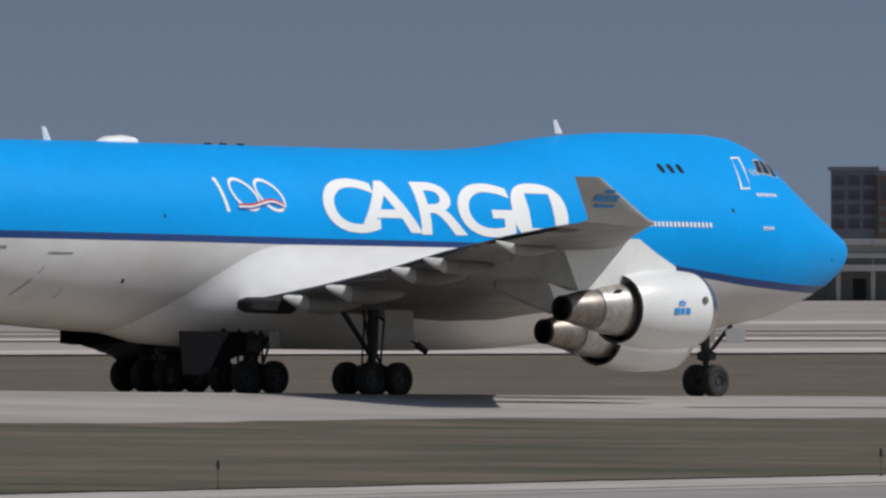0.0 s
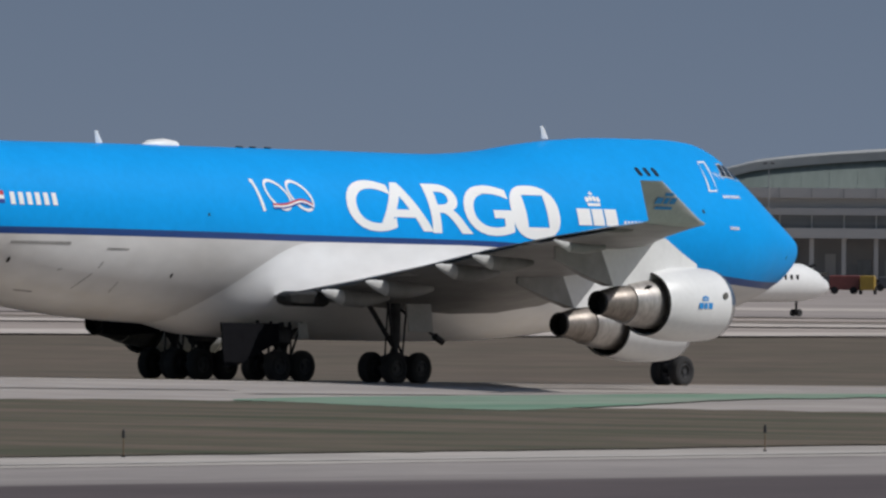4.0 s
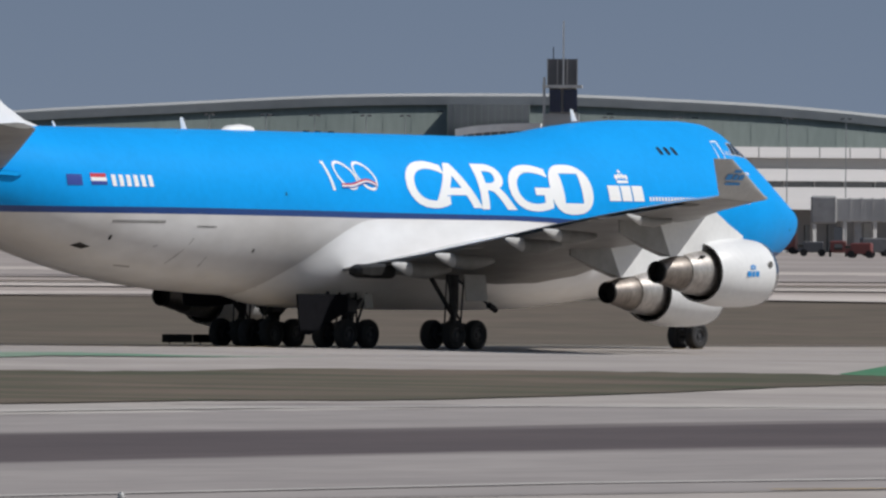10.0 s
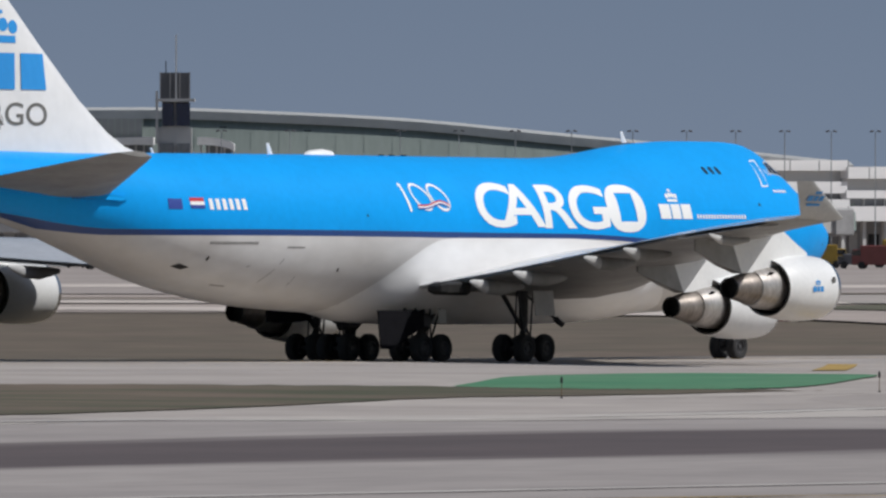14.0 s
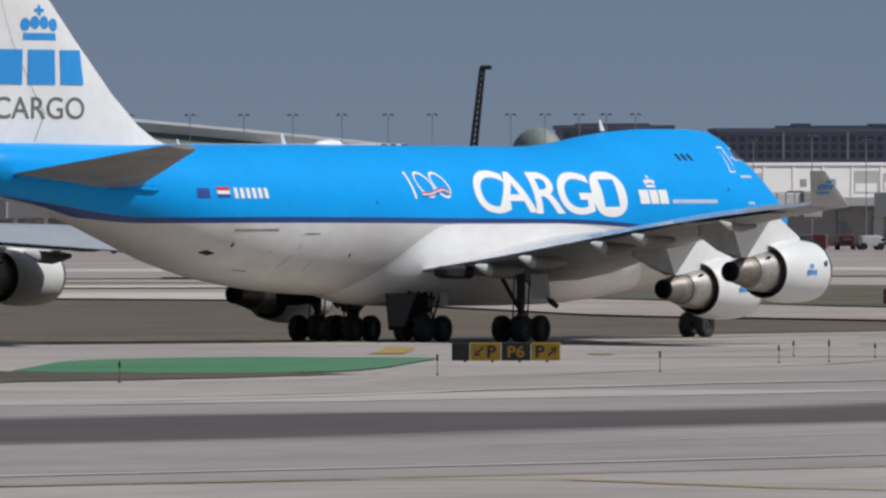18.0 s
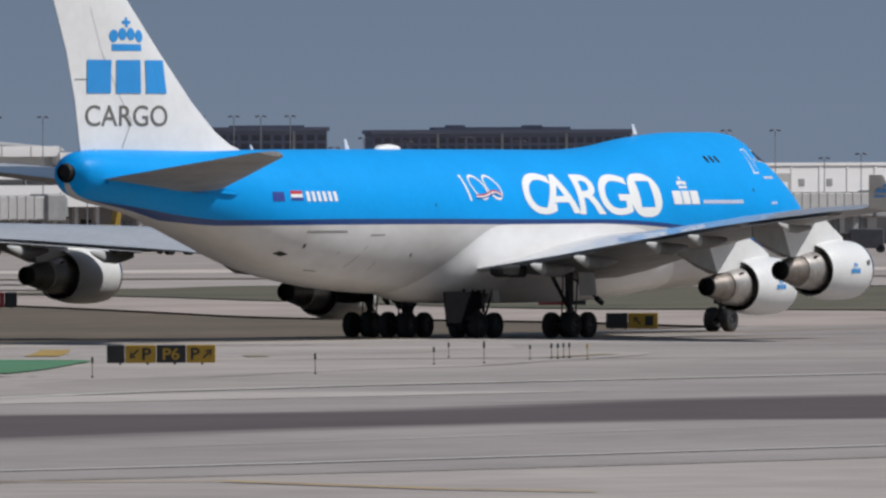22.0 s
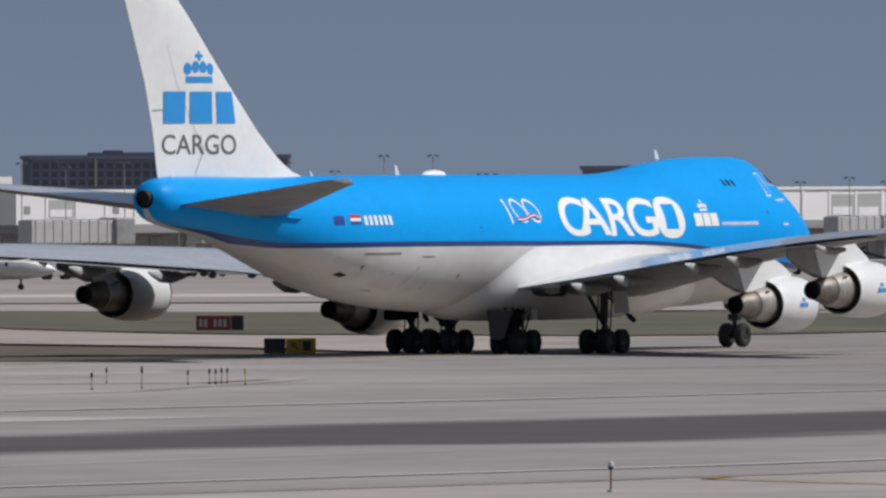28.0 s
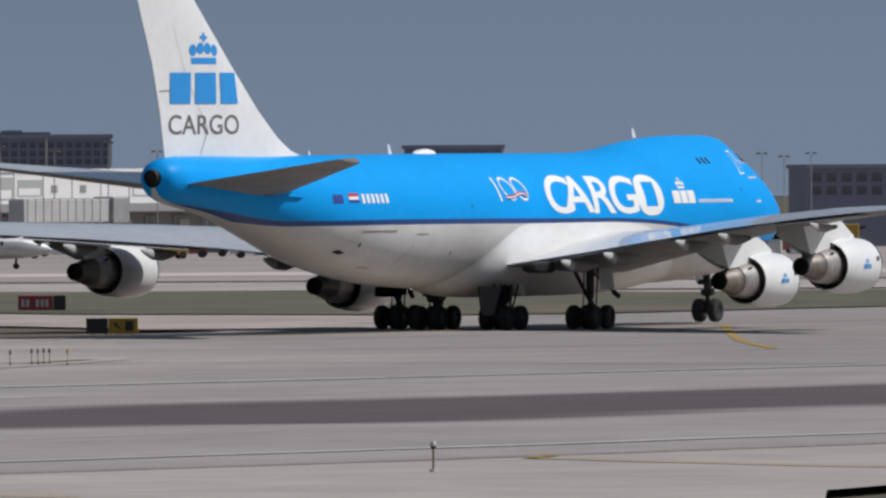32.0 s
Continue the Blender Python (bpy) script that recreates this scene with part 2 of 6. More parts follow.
def smooth_table(rows):
    """A monotone cubic through the columns of rows over their first column."""
    a = np.array(rows, float)
    x = a[:, 0]
    hh = np.diff(x)

    def column(y):
        d = np.diff(y) / hh
        g = np.zeros(len(x))
        g[0], g[-1] = d[0], d[-1]
        for i in range(1, len(x) - 1):
            if d[i - 1] * d[i] > 0:
                w1, w2 = 2 * hh[i] + hh[i - 1], hh[i] + 2 * hh[i - 1]
                g[i] = (w1 + w2) / (w1 / d[i - 1] + w2 / d[i])
        return g
    gs = [column(a[:, k]) for k in range(1, a.shape[1])]

    def at(s):
        s = min(max(s, x[0]), x[-1])
        i = min(max(int(np.searchsorted(x, s)) - 1, 0), len(x) - 2)
        t = (s - x[i]) / hh[i]
        return [float((1 + 2 * t) * (1 - t) ** 2 * a[i, k + 1] + t * (1 - t) ** 2 * hh[i] * g[i] + t * t * (3 - 2 * t) * a[i + 1, k + 1] + t * t * (t - 1) * hh[i] * g[i + 1]) for k, g in enumerate(gs)]
    return at


# ---- ground ----
SLOPE, BEND = -0.01759, 0.007031
near_fall = smooth_table([(-900, 0), (270, 0), (285, -0.05), (297, -0.2), (315, -0.34), (335, -0.45), (372, -0.57), (450, -0.8), (600, -1.2), (5000, -1.2)])


def ground_z(x, y):
    """The airfield's height: the taxiway falls away along x, the runway lies a little lower, the far apron lower still."""
    u = min(max((x - 350) / 100, -1.2), 2.5)
    taxi = 100 * (SLOPE * u + BEND * u * u / 2)
    near = near_fall(x)[0]
    w = min(max((y - 222) / 108, 0), 1)
    w = w * w * (3 - 2 * w)
    z = near + (taxi - near) * w
    # west of the turn-off the taxiway has a crossfall towards the runway
    k = min(max((430 - x) / 80, 0), 1)
    if k and y < 341:
        v = min(max((y - 284) / 28, 0), 1)
        v = v * v * (3 - 2 * v)
        z += (near + (taxi - 0.02 * (341 - max(y, 312)) - near) * v - z) * k
    d = math.hypot(x, y)
    far = min(max((d - 640) / 160, 0), 1)
    z += (-2.3 - z) * far
    return z - 1.7 * min(max((d - 850) / 450, 0), 1)


def sheet(name, x0, x1, y0, y1, dz, material, label, category="", nx=60, ny=6, low=None, high=None, place=None, kind="structure", cols=None):
    """A paved or grown strip, draped on the airfield. low, high: its edges as functions of x."""
    bm = bmesh.new()
    xs = cols or [x0 + (x1 - x0) * i / nx for i in range(nx + 1)]
    rings = []
    for x in xs:
        a, b = (low(x) if low else y0), (high(x) if high else y1)
        row = []
        for j in range(ny + 1):
            p = (x, a + (b - a) * j / ny)
            if place:
                p = place(*p)
            row.append((p[0], p[1], ground_z(*p) + dz))
        rings.append(row)
    skin(bm, rings, close=False)
    for f in bm.faces:
        if f.normal.z < 0:
            f.normal_flip()
    me = bpy.data.meshes.new(name)
    bm.to_mesh(me)
    bm.free()
    me.materials.append(material)
    me.shade_smooth()
    return tagged(new(name, me), label, category, kind=kind)


_cols = [-900 + 50 * i for i in range(21)] + [150 + 8 * i for i in range(1, 95)] + [902 + 60 * i for i in range(1, 61)]
sheet("ground", -900, 4502, -700, 3900, -0.15, M["grass"], "dry brownish spring grass of the airfield", "ground", ny=460, cols=_cols)


def edge(*pts):
    return lambda x: float(np.interp(x, [p[0] for p in pts], [p[1] for p in pts]))


runway_side = edge((-300, 160), (180, 155), (216, 149.3), (230, 146), (238, 144), (251, 142), (267, 140.8), (330, 138.5), (1000, 136))
sheet("runway", -300, 1000, 145, 214, 0.035, M["runway"], "grey concrete runway with a dark band of tyre rubber", "runway", 170, 30, low=runway_side, high=edge((-300, 214), (300, 214), (345, 219), (1000, 219)))
sheet("pavement", -300, 1000, 60, 144.7, 0.03, M["taxi"], "pale concrete apron beside the runway", "pavement", 120, 16, high=lambda x: runway_side(x) + 0.3, low=edge((-300, 70), (205, 100), (215, 112), (226, 120.6), (232, 121.8), (243, 124), (262, 131), (300, 131), (1000, 131)))
sheet("taxiway", -300, 1000, 216, 362, 0.04, M["taxi"], "pale concrete taxiway with darker joints", "taxiway", 260, 50, low=edge((-300, 300), (60, 300), (150, 213.4), (300, 213.4), (345, 218.6), (1000, 218.6)), high=edge((-300, 354.5), (596, 354.5), (612, 357), (640, 372), (690, 380), (1000, 384)))
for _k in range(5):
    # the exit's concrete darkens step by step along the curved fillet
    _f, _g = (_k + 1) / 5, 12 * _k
    _paint = mat("stepped_exit_concrete", [p + (q - p) * _f for p, q in zip((0.375, 0.335, 0.303), (0.262, 0.232, 0.215))], 0.85, vary=0.10, scale=0.05, fine=6, bump=0.15,
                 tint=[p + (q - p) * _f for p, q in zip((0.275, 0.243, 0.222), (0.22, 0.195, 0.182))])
    sheet("exit_pavement", 338 + _g, 1000, 209, 384, 0.043 + 0.002 * _k, _paint, "darker concrete of the runway exit", "pavement", 130, 40, low=edge((330, 218.2), (1000, 218.2)),
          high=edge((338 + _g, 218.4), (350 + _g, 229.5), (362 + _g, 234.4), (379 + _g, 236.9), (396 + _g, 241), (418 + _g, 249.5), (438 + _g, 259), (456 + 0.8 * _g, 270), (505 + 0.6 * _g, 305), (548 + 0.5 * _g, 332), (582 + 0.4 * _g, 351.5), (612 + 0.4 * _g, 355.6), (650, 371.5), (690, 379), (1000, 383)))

# ---- the airplane: x forward from a point 20 m behind the nose, y to its left, z from the ground ----
airplane = thing("cargo_airplane", "blue and white four-engined cargo jet rolling on the taxiway", "airplane")
body = smooth_table([
    # station, top, middle, bottom, half width, slimness of the upper part
    (0, 5.55, 5.48, 5.41, 0.05, 1), (0.12, 5.86, 5.5, 5.16, 0.3, 0.9), (0.4, 6.05, 5.52, 4.82, 0.56, 1), (1, 6.39, 5.55, 4.4, 0.93, 1.3), (2, 7, 5.56, 3.92, 1.45, 1.58),
    (3, 7.7, 5.58, 3.58, 1.9, 1.84), (4, 8.46, 5.6, 3.28, 2.29, 2.05), (4.7, 8.92, 5.6, 3.06, 2.53, 2.14), (5.5, 9.29, 5.61, 2.88, 2.74, 2.16), (7, 9.67, 5.63, 2.65, 3.04, 2.06),
    (9, 9.78, 5.65, 2.42, 3.22, 1.89), (11, 9.78, 5.65, 2.28, 3.25, 1.72), (13, 9.76, 5.65, 2.18, 3.25, 1.56), (16, 9.6, 5.65, 2.1, 3.25, 1.34), (18, 9.4, 5.65, 2.08, 3.25, 1.18),
    (20, 9.13, 5.65, 2.06, 3.25, 1.06), (22, 8.98, 5.65, 2.05, 3.25, 1), (24, 8.92, 5.65, 2.05, 3.25, 1), (28, 8.93, 5.65, 2.05, 3.25, 1), (36, 8.94, 5.65, 2.08, 3.25, 1),
    (40.3, 8.95, 5.65, 2.16, 3.25, 1), (44.4, 8.94, 5.66, 2.34, 3.24, 1), (48.4, 8.93, 5.78, 2.74, 3.14, 1), (52.3, 8.92, 6.1, 3.42, 2.92, 1), (56, 8.92, 6.62, 4.42, 2.52, 1),
    (60, 8.93, 7.2, 5.5, 1.98, 1), (63, 8.93, 7.55, 6.14, 1.6, 1), (65.5, 8.92, 7.75, 6.5, 1.28, 1), (66.6, 8.82, 7.82, 6.72, 1.08, 1), (67.2, 8.6, 7.86, 6.98, 0.84, 1),
    (67.5, 8.3, 7.9, 7.4, 0.48, 1)])
stripe = smooth_table([(0, 4.2, 3.9), (4, 4.22, 3.95), (8, 4.4, 4.12), (11.2, 4.68, 4.42), (15, 5.08, 4.86), (19.6, 5.43, 5.22), (24, 5.58, 5.36), (32, 5.62, 5.37),
                       (40, 5.67, 5.41), (48.6, 5.7, 5.43), (54, 5.68, 5.42), (57, 5.68, 5.42), (60, 5.92, 5.62), (62, 6.2, 5.92), (64, 6.42, 6.2), (66, 6.64, 6.46), (67, 6.8, 6.6), (67.5, 7.1, 6.9)])


def half_width(s, z):
    zt, zc, zb, w, m = body(s)
    k = min(1, abs(z - zc) / ((zt - zc) if z > zc else (zc - zb)))
    return w * (1 - k * k) ** ((m if z > zc else 1) / 2)


def fuselage():
    bm = bmesh.new()
    ss = [0, 0.03, 0.07, 0.12, 0.2, 0.3, 0.4, 0.55, 0.75] + [1 + 0.33 * i for i in range(25)] + [9.5 + 1.0 * i for i in range(56)] + [65, 65.5, 66, 66.4, 66.8, 67.0, 67.2, 67.35, 67.5]
    rings = []
    for s in ss:
        zt, zc, zb, w, m = body(s)
        hi, lo = stripe(s)

        def ang(z):
            return math.asin(max(-0.97, min(0.97, (z - zc) / ((zt - zc) if z > zc else (zc - zb)))))
        th = [-math.pi / 2 + (ang(lo) + math.pi / 2) * k / 10 for k in range(10)] + [ang(lo), ang(hi)] + [ang(hi) + (math.pi / 2 - ang(hi)) * k / 15 for k in range(1, 16)]
        right = [(20 - s, -w * max(0.0, math.cos(a)) ** (m if a > 0 else 1), zc + ((zt - zc) if a > 0 else (zc - zb)) * math.sin(a)) for a in th]
        left = [(x, -y, z) for x, y, z in right[-2:0:-1]]
        rings.append(right + left)
    rows = [[bm.verts.new(p) for p in r] for r in rings]
    n = len(rings[0])
    for i, (a, b) in enumerate(zip(rows, rows[1:])):
        for k in range(n):
            f = bm.faces.new((a[k], a[(k + 1) % n], b[(k + 1) % n], b[k]))
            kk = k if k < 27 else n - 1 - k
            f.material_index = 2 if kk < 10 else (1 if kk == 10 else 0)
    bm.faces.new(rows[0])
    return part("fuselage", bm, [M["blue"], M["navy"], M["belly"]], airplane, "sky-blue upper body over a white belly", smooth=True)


hull = fuselage()


def on_side(bm, side=-1, out=0.02, faces_z=0.28):
    """Bend a flat drawing, given in station (x) and height (y), round the hull's flank."""
    zs = [v.co.y for v in bm.verts]
    z = min(zs) + faces_z
    while z < max(zs):
        bmesh.ops.bisect_plane(bm, geom=bm.verts[:] + bm.edges[:] + bm.faces[:], plane_co=(0, z, 0), plane_no=(0, 1, 0))
        z += faces_z
    for v in bm.verts:
        s, zz = v.co.x, v.co.y
        v.co = (20 - s, side * (half_width(s, zz) + out), zz)
    return bm


def flat_poly(bm, pts):
    return bm.faces.new([bm.verts.new((x, y, 0)) for x, y in pts])


def text_bm(word, x0, x1, y0, y1, bold=0.0, flip=False):
    """A word in the built-in font, fitted to a box; flip runs it towards falling x."""
    cu = bpy.data.curves.new("word", "FONT")
    cu.body, cu.size, cu.offset, cu.resolution_u = word, 1.0, bold, 6
    ob = bpy.data.objects.new("word", cu)
    scene.collection.objects.link(ob)
    dg = bpy.context.evaluated_depsgraph_get()
    me = bpy.data.meshes.new_from_object(ob.evaluated_get(dg))
    bpy.data.objects.remove(ob)
    bm = bmesh.new()
    bm.from_mesh(me)
    bpy.data.meshes.remove(me)
    bmesh.ops.remove_doubles(bm, verts=bm.verts, dist=1e-5)
    a, b = [min(v.co[i] for v in bm.verts) for i in (0, 1)], [max(v.co[i] for v in bm.verts) for i in (0, 1)]
    for v in bm.verts:
        u, w = (v.co.x - a[0]) / (b[0] - a[0]), (v.co.y - a[1]) / (b[1] - a[1])
        v.co = (x1 - (x1 - x0) * u if flip else x0 + (x1 - x0) * u, y0 + (y1 - y0) * w, 0)
    return bm


def ring_poly(bm, cx, cy, rx, ry, wx, n=36, lean=0.0):
    """A flat oval band."""
    o = [(cx + rx * math.cos(a) + lean * math.sin(a), cy + ry * math.sin(a)) for a in [2 * math.pi * k / n for k in range(n)]]
    i = [(cx + (rx - wx) * math.cos(a) + lean * math.sin(a), cy + (ry - wx) * math.sin(a)) for a in [2 * math.pi * k / n for k in range(n)]]
    vo, vi = [bm.verts.new((*p, 0)) for p in o], [bm.verts.new((*p, 0)) for p in i]
    for k in range(n):
        bm.faces.new((vo[k], vo[(k + 1) % n], vi[(k + 1) % n], vi[k]))


def band_poly(bm, pts, w):
    top = [bm.verts.new((x, y + w / 2, 0)) for x, y in pts]
    low = [bm.verts.new((x, y - w / 2, 0)) for x, y in pts]
    for k in range(len(pts) - 1):
        bm.faces.new((top[k], top[k + 1], low[k + 1], low[k]))


def crown_shape(bm, x0, x1, y0, y1):
    """A plain crown: a bar with four dots and a small cross over it."""
    w, hh = x1 - x0, y1 - y0
    flat_poly(bm, [(x0 + 0.08 * w, y0), (x1 - 0.08 * w, y0), (x1 - 0.08 * w, y0 + 0.2 * hh), (x0 + 0.08 * w, y0 + 0.2 * hh)])
    for k in range(4):
        cx, cy = x0 + w * (0.13 + 0.247 * k), y0 + hh * (0.44 if k in (0, 3) else 0.5)
        flat_poly(bm, [(cx + 0.12 * w * math.cos(a), cy + 0.19 * hh * math.sin(a)) for a in [2 * math.pi * i / 14 for i in range(14)]])
    cx = (x0 + x1) / 2
    flat_poly(bm, [(cx - 0.04 * w, y0 + 0.7 * hh), (cx + 0.04 * w, y0 + 0.7 * hh), (cx + 0.04 * w, y1), (cx - 0.04 * w, y1)])
    flat_poly(bm, [(cx - 0.13 * w, y0 + 0.8 * hh), (cx + 0.13 * w, y0 + 0.8 * hh), (cx + 0.13 * w, y0 + 0.9 * hh), (cx - 0.13 * w, y0 + 0.9 * hh)])


def text_bars(bm, x0, x1, y0, y1, n, gap=0.22):
    w = (x1 - x0) / n
    for k in range(n):
        flat_poly(bm, [(x0 + k * w + gap * w, y0), (x0 + (k + 1) * w - gap * w, y0), (x0 + (k + 1) * w - gap * w, y1), (x0 + k * w + gap * w, y1)])


def mirror_s(bm, a, b):
    """Turn a drawing round so that it reads towards the nose."""
    for v in bm.verts:
        v.co.x = a + b - v.co.x
    return bm


for side in (-1, 1):
    turn = side < 0
    boxes = [("C", 29.0, 31.85, 5.84, 7.8), ("A", 26.8, 30.15, 5.88, 7.74), ("R", 24.4, 26.85, 5.83, 7.73), ("G", 21.8, 24.75, 5.78, 7.73), ("O", 18.9, 21.85, 5.67, 7.77)]
    for ch, a, b, z0, z1 in boxes:
        if not turn:
            a, b = boxes[4][1] + boxes[0][2] - b, boxes[4][1] + boxes[0][2] - a
        if ch == "O":
            bm = bmesh.new()
            n = 40
            cx, cy, rx, ry = (a + b) / 2, (z0 + z1) / 2, (b - a) / 2, (z1 - z0) / 2
            pts = [(cx + rx * math.copysign(abs(math.cos(t)) ** 0.8, math.cos(t)), cy + ry * math.copysign(abs(math.sin(t)) ** 0.8, math.sin(t))) for t in [2 * math.pi * i / n + math.pi / n for i in range(n)]]
            inn = [(cx - 0.05 * rx + 0.44 * rx * max(-1, min(1, 1.6 * math.cos(t))), cy + 0.05 * ry + 0.6 * ry * max(-1, min(1, 1.6 * math.sin(t)))) for t in [2 * math.pi * i / n + math.pi / n for i in range(n)]]
            vo, vi = [bm.verts.new((*p, 0)) for p in pts], [bm.verts.new((*p, 0)) for p in inn]
            for i in range(n):
                bm.faces.new((vo[i], vo[(i + 1) % n], vi[(i + 1) % n], vi[i]))
        else:
            bm = text_bm(ch, a, b, z0, z1, 0.014, flip=turn)
        part("letter", on_side(bm, side), M["decal"], airplane, "white letter on the blue flank")
    # anniversary number, its second and third figures as looping rings
    bm = bmesh.new()
    flat_poly(bm, [(36.98, 7.5), (37.2, 7.62), (37.14, 7.74), (36.96, 7.7)])
    flat_poly(bm, [(36.98, 7.68), (37.12, 7.66), (36.95, 6.5), (36.78, 6.52)])
    ring_poly(bm, 35.82, 7.14, 0.64, 0.6, 0.11, lean=0.26)
    ring_poly(bm, 34.5, 7.13, 0.64, 0.6, 0.11, lean=0.26)
    if not turn:
        mirror_s(bm, 37.2, 33.4)
    part("anniversary_number", on_side(bm, side), M["decal"], airplane, "white looping figures on the blue flank")
    for col, dz in (("red", 0.07), ("decal", 0.0), ("flagblue", -0.06)):
        bm = bmesh.new()
        pts = [(36.3 - 0.12 * i, 6.7 + 0.11 * (1 - math.cos(max(0, i - 4) * 0.26)) - 0.012 * max(0, i - 14) ** 1.4 + dz) for i in range(21)]
        band_poly(bm, pts, 0.075)
        if not turn:
            mirror_s(bm, 37.2, 33.4)
        part("ribbon", on_side(bm, side, 0.03), M[col], airplane)
    for a, b in ((15.3, 16.05), (16.15, 16.85), (16.95, 17.78)):
        bm = bmesh.new()
        flat_poly(bm, [(a, 6.28), (b, 6.28), (b, 6.93), (a, 6.93)])
        part("brand_block", on_side(bm, side), M["decal"], airplane)
    bm = bmesh.new()
    crown_shape(bm, 16.1, 17.05, 7.04, 7.62)
    part("crown_emblem", on_side(bm, side), M["decal"], airplane)
    for nm, box4, n, col in (("airline_title", (10.97, 14.95, 6.3, 6.48), 18, "decal"), ("registration", (48.7, 51.45, 6.52, 6.98), 6, "decal"), ("name_line", (48.05, 51.25, 5.06, 5.17), 26, "seam"),
                             ("nose_marking", (6.3, 7.75, 7.5, 7.62), 7, "decal"), ("small_marking", (7.35, 8.05, 6.25, 6.38), 6, "decal"), ("tail_marking", (57.4, 59.9, 6.92, 7.02), 12, "navy"), ("hatch_line", (44.3, 46.5, 4.92, 4.96), 1, "seam")):
        for k in range(n):
            w = (box4[1] - box4[0]) / n
            bm = bmesh.new()
            text_bars(bm, box4[0] + k * w, box4[0] + (k + 1) * w, box4[2], box4[3], 1)
            part(nm, on_side(bm, side, 0.018), M[col], airplane)
    for nm, a, b, z0, z1, col in (("flag_field", 53.15, 54.05, 6.53, 6.97, "flagblue"), ("flag_red", 51.68, 52.62, 6.86, 7.02, "red"), ("flag_white", 51.68, 52.62, 6.71, 6.86, "decal"), ("flag_blue", 51.68, 52.62, 6.56, 6.71, "flagblue")):
        bm = bmesh.new()
        flat_poly(bm, [(a, z0), (b, z0), (b, z1), (a, z1)])
        part(nm, on_side(bm, side), M[col], airplane)
    # upper deck windows, crew door, cockpit panes, vents and hatches
    for s in (11.45, 12.0, 12.55):
        bm = bmesh.new()
        flat_poly(bm, [(s + 0.14 * math.copysign(abs(math.cos(t)) ** 0.6, math.cos(t)), 8.46 + 0.17 * math.copysign(abs(math.sin(t)) ** 0.6, math.sin(t))) for t in [2 * math.pi * i / 16 for i in range(16)]])
        part("cabin_window", on_side(bm, side, 0.012), M["glass"], airplane)
    bm = bmesh.new()
    q = [(7.72, 8.95), (7.08, 8.97), (7.95, 7.76), (8.6, 7.74)]
    c = (7.84, 8.36)
    i4 = [(c[0] + (x - c[0]) * 0.78, c[1] + (y - c[1]) * 0.9) for x, y in q]
    vo, vi = [bm.verts.new((*p, 0)) for p in q], [bm.verts.new((*p, 0)) for p in i4]
    for k in range(4):
        bm.faces.new((vo[k], vo[(k + 1) % 4], vi[(k + 1) % 4], vi[k]))
    part("crew_door_outline", on_side(bm, side), M["decal"], airplane, "white outline of the crew door")
    bm = bmesh.new()
    for k in range(4):
        a = 6.72 + 0.16 * k
        flat_poly(bm, [(a, 8.25 + 0.1 * (k % 2)), (a + 0.05, 8.27 + 0.1 * (k % 2)), (a + 0.1, 8.5 + 0.08 * (k % 2)), (a + 0.05, 8.52)])
    part("door_emblem", on_side(bm, side), M["decal"], airplane, "small white squiggle emblem")
    for q in ([(5.62, 8.86), (6.12, 8.84), (6.62, 8.4), (6.18, 8.38)], [(5.0, 8.84), (5.52, 8.86), (6.08, 8.38), (5.55, 8.34)], [(4.5, 8.7), (4.9, 8.8), (5.45, 8.32), (4.98, 8.26)]):
        bm = bmesh.new()
        flat_poly(bm, q)
        part("cockpit_pane", on_side(bm, side, 0.02, 0.1), M["glass"], airplane)
        bm = bmesh.new()
        c = (sum(p[0] for p in q) / 4, sum(p[1] for p in q) / 4)
        flat_poly(bm, [(c[0] + (x - c[0]) * 1.25, c[1] + (y - c[1]) * 1.22) for x, y in q])
        part("pane_frame", on_side(bm, side, 0.008, 0.1), M["greypaint"], airplane, "grey cockpit window frame")
    bm = bmesh.new()
    flat_poly(bm, [(51.7, 4.08), (52.05, 3.98), (52.75, 4.12), (52.4, 4.24)])
    part("outflow_vent", on_side(bm, side, 0.02), M["soot"], airplane, "black outflow vent under the tail")
    for s, z, r in ((41.95, 3.98, 0.07), (40.2, 6.32, 0.05), (51.0, 4.45, 0.08), (9.6, 6.95, 0.06), (2.6, 5.2, 0.05)):
        bm = bmesh.new()
        flat_poly(bm, [(s + r * math.cos(t), z + 1.4 * r * math.sin(t)) for t in [2 * math.pi * i / 10 for i in range(10)]])
        part("port", on_side(bm, side), M["soot"], airplane)
    for p, q in (((49.6, 3.34), (48.7, 3.28)), ((47.0, 3.42), (46.4, 4.0)), ((46.2, 4.2), (46.05, 4.45)), ((48.3, 4.1), (48.1, 4.16)), ((44.9, 3.3), (44.75, 3.7))):
        dx, dy = (q[0] - p[0]), (q[1] - p[1])
        ln = math.hypot(dx, dy)
        ox, oy = -dy / ln * 0.018, dx / ln * 0.018
        bm = bmesh.new()
        flat_poly(bm, [(p[0] + ox, p[1] + oy), (q[0] + ox, q[1] + oy), (q[0] - ox, q[1] - oy), (p[0] - ox, p[1] - oy)])
        part("scuff_mark", on_side(bm, side, 0.012), M["seam"], airplane, "short dark scuff on the belly")
bm = bmesh.new()
rod(bm, (20 - 67.3, 0, 7.9), (20 - 67.75, 0, 7.9), 0.46, 0.36, 20, False)
rod(bm, (20 - 67.35, 0, 7.9), (20 - 67.6, 0, 7.9), 0.33, 0.33, 20, True)
part("auxiliary_exhaust", bm, M["soot"], airplane, "sooty tail exhaust", smooth=True)
bm = bmesh.new()
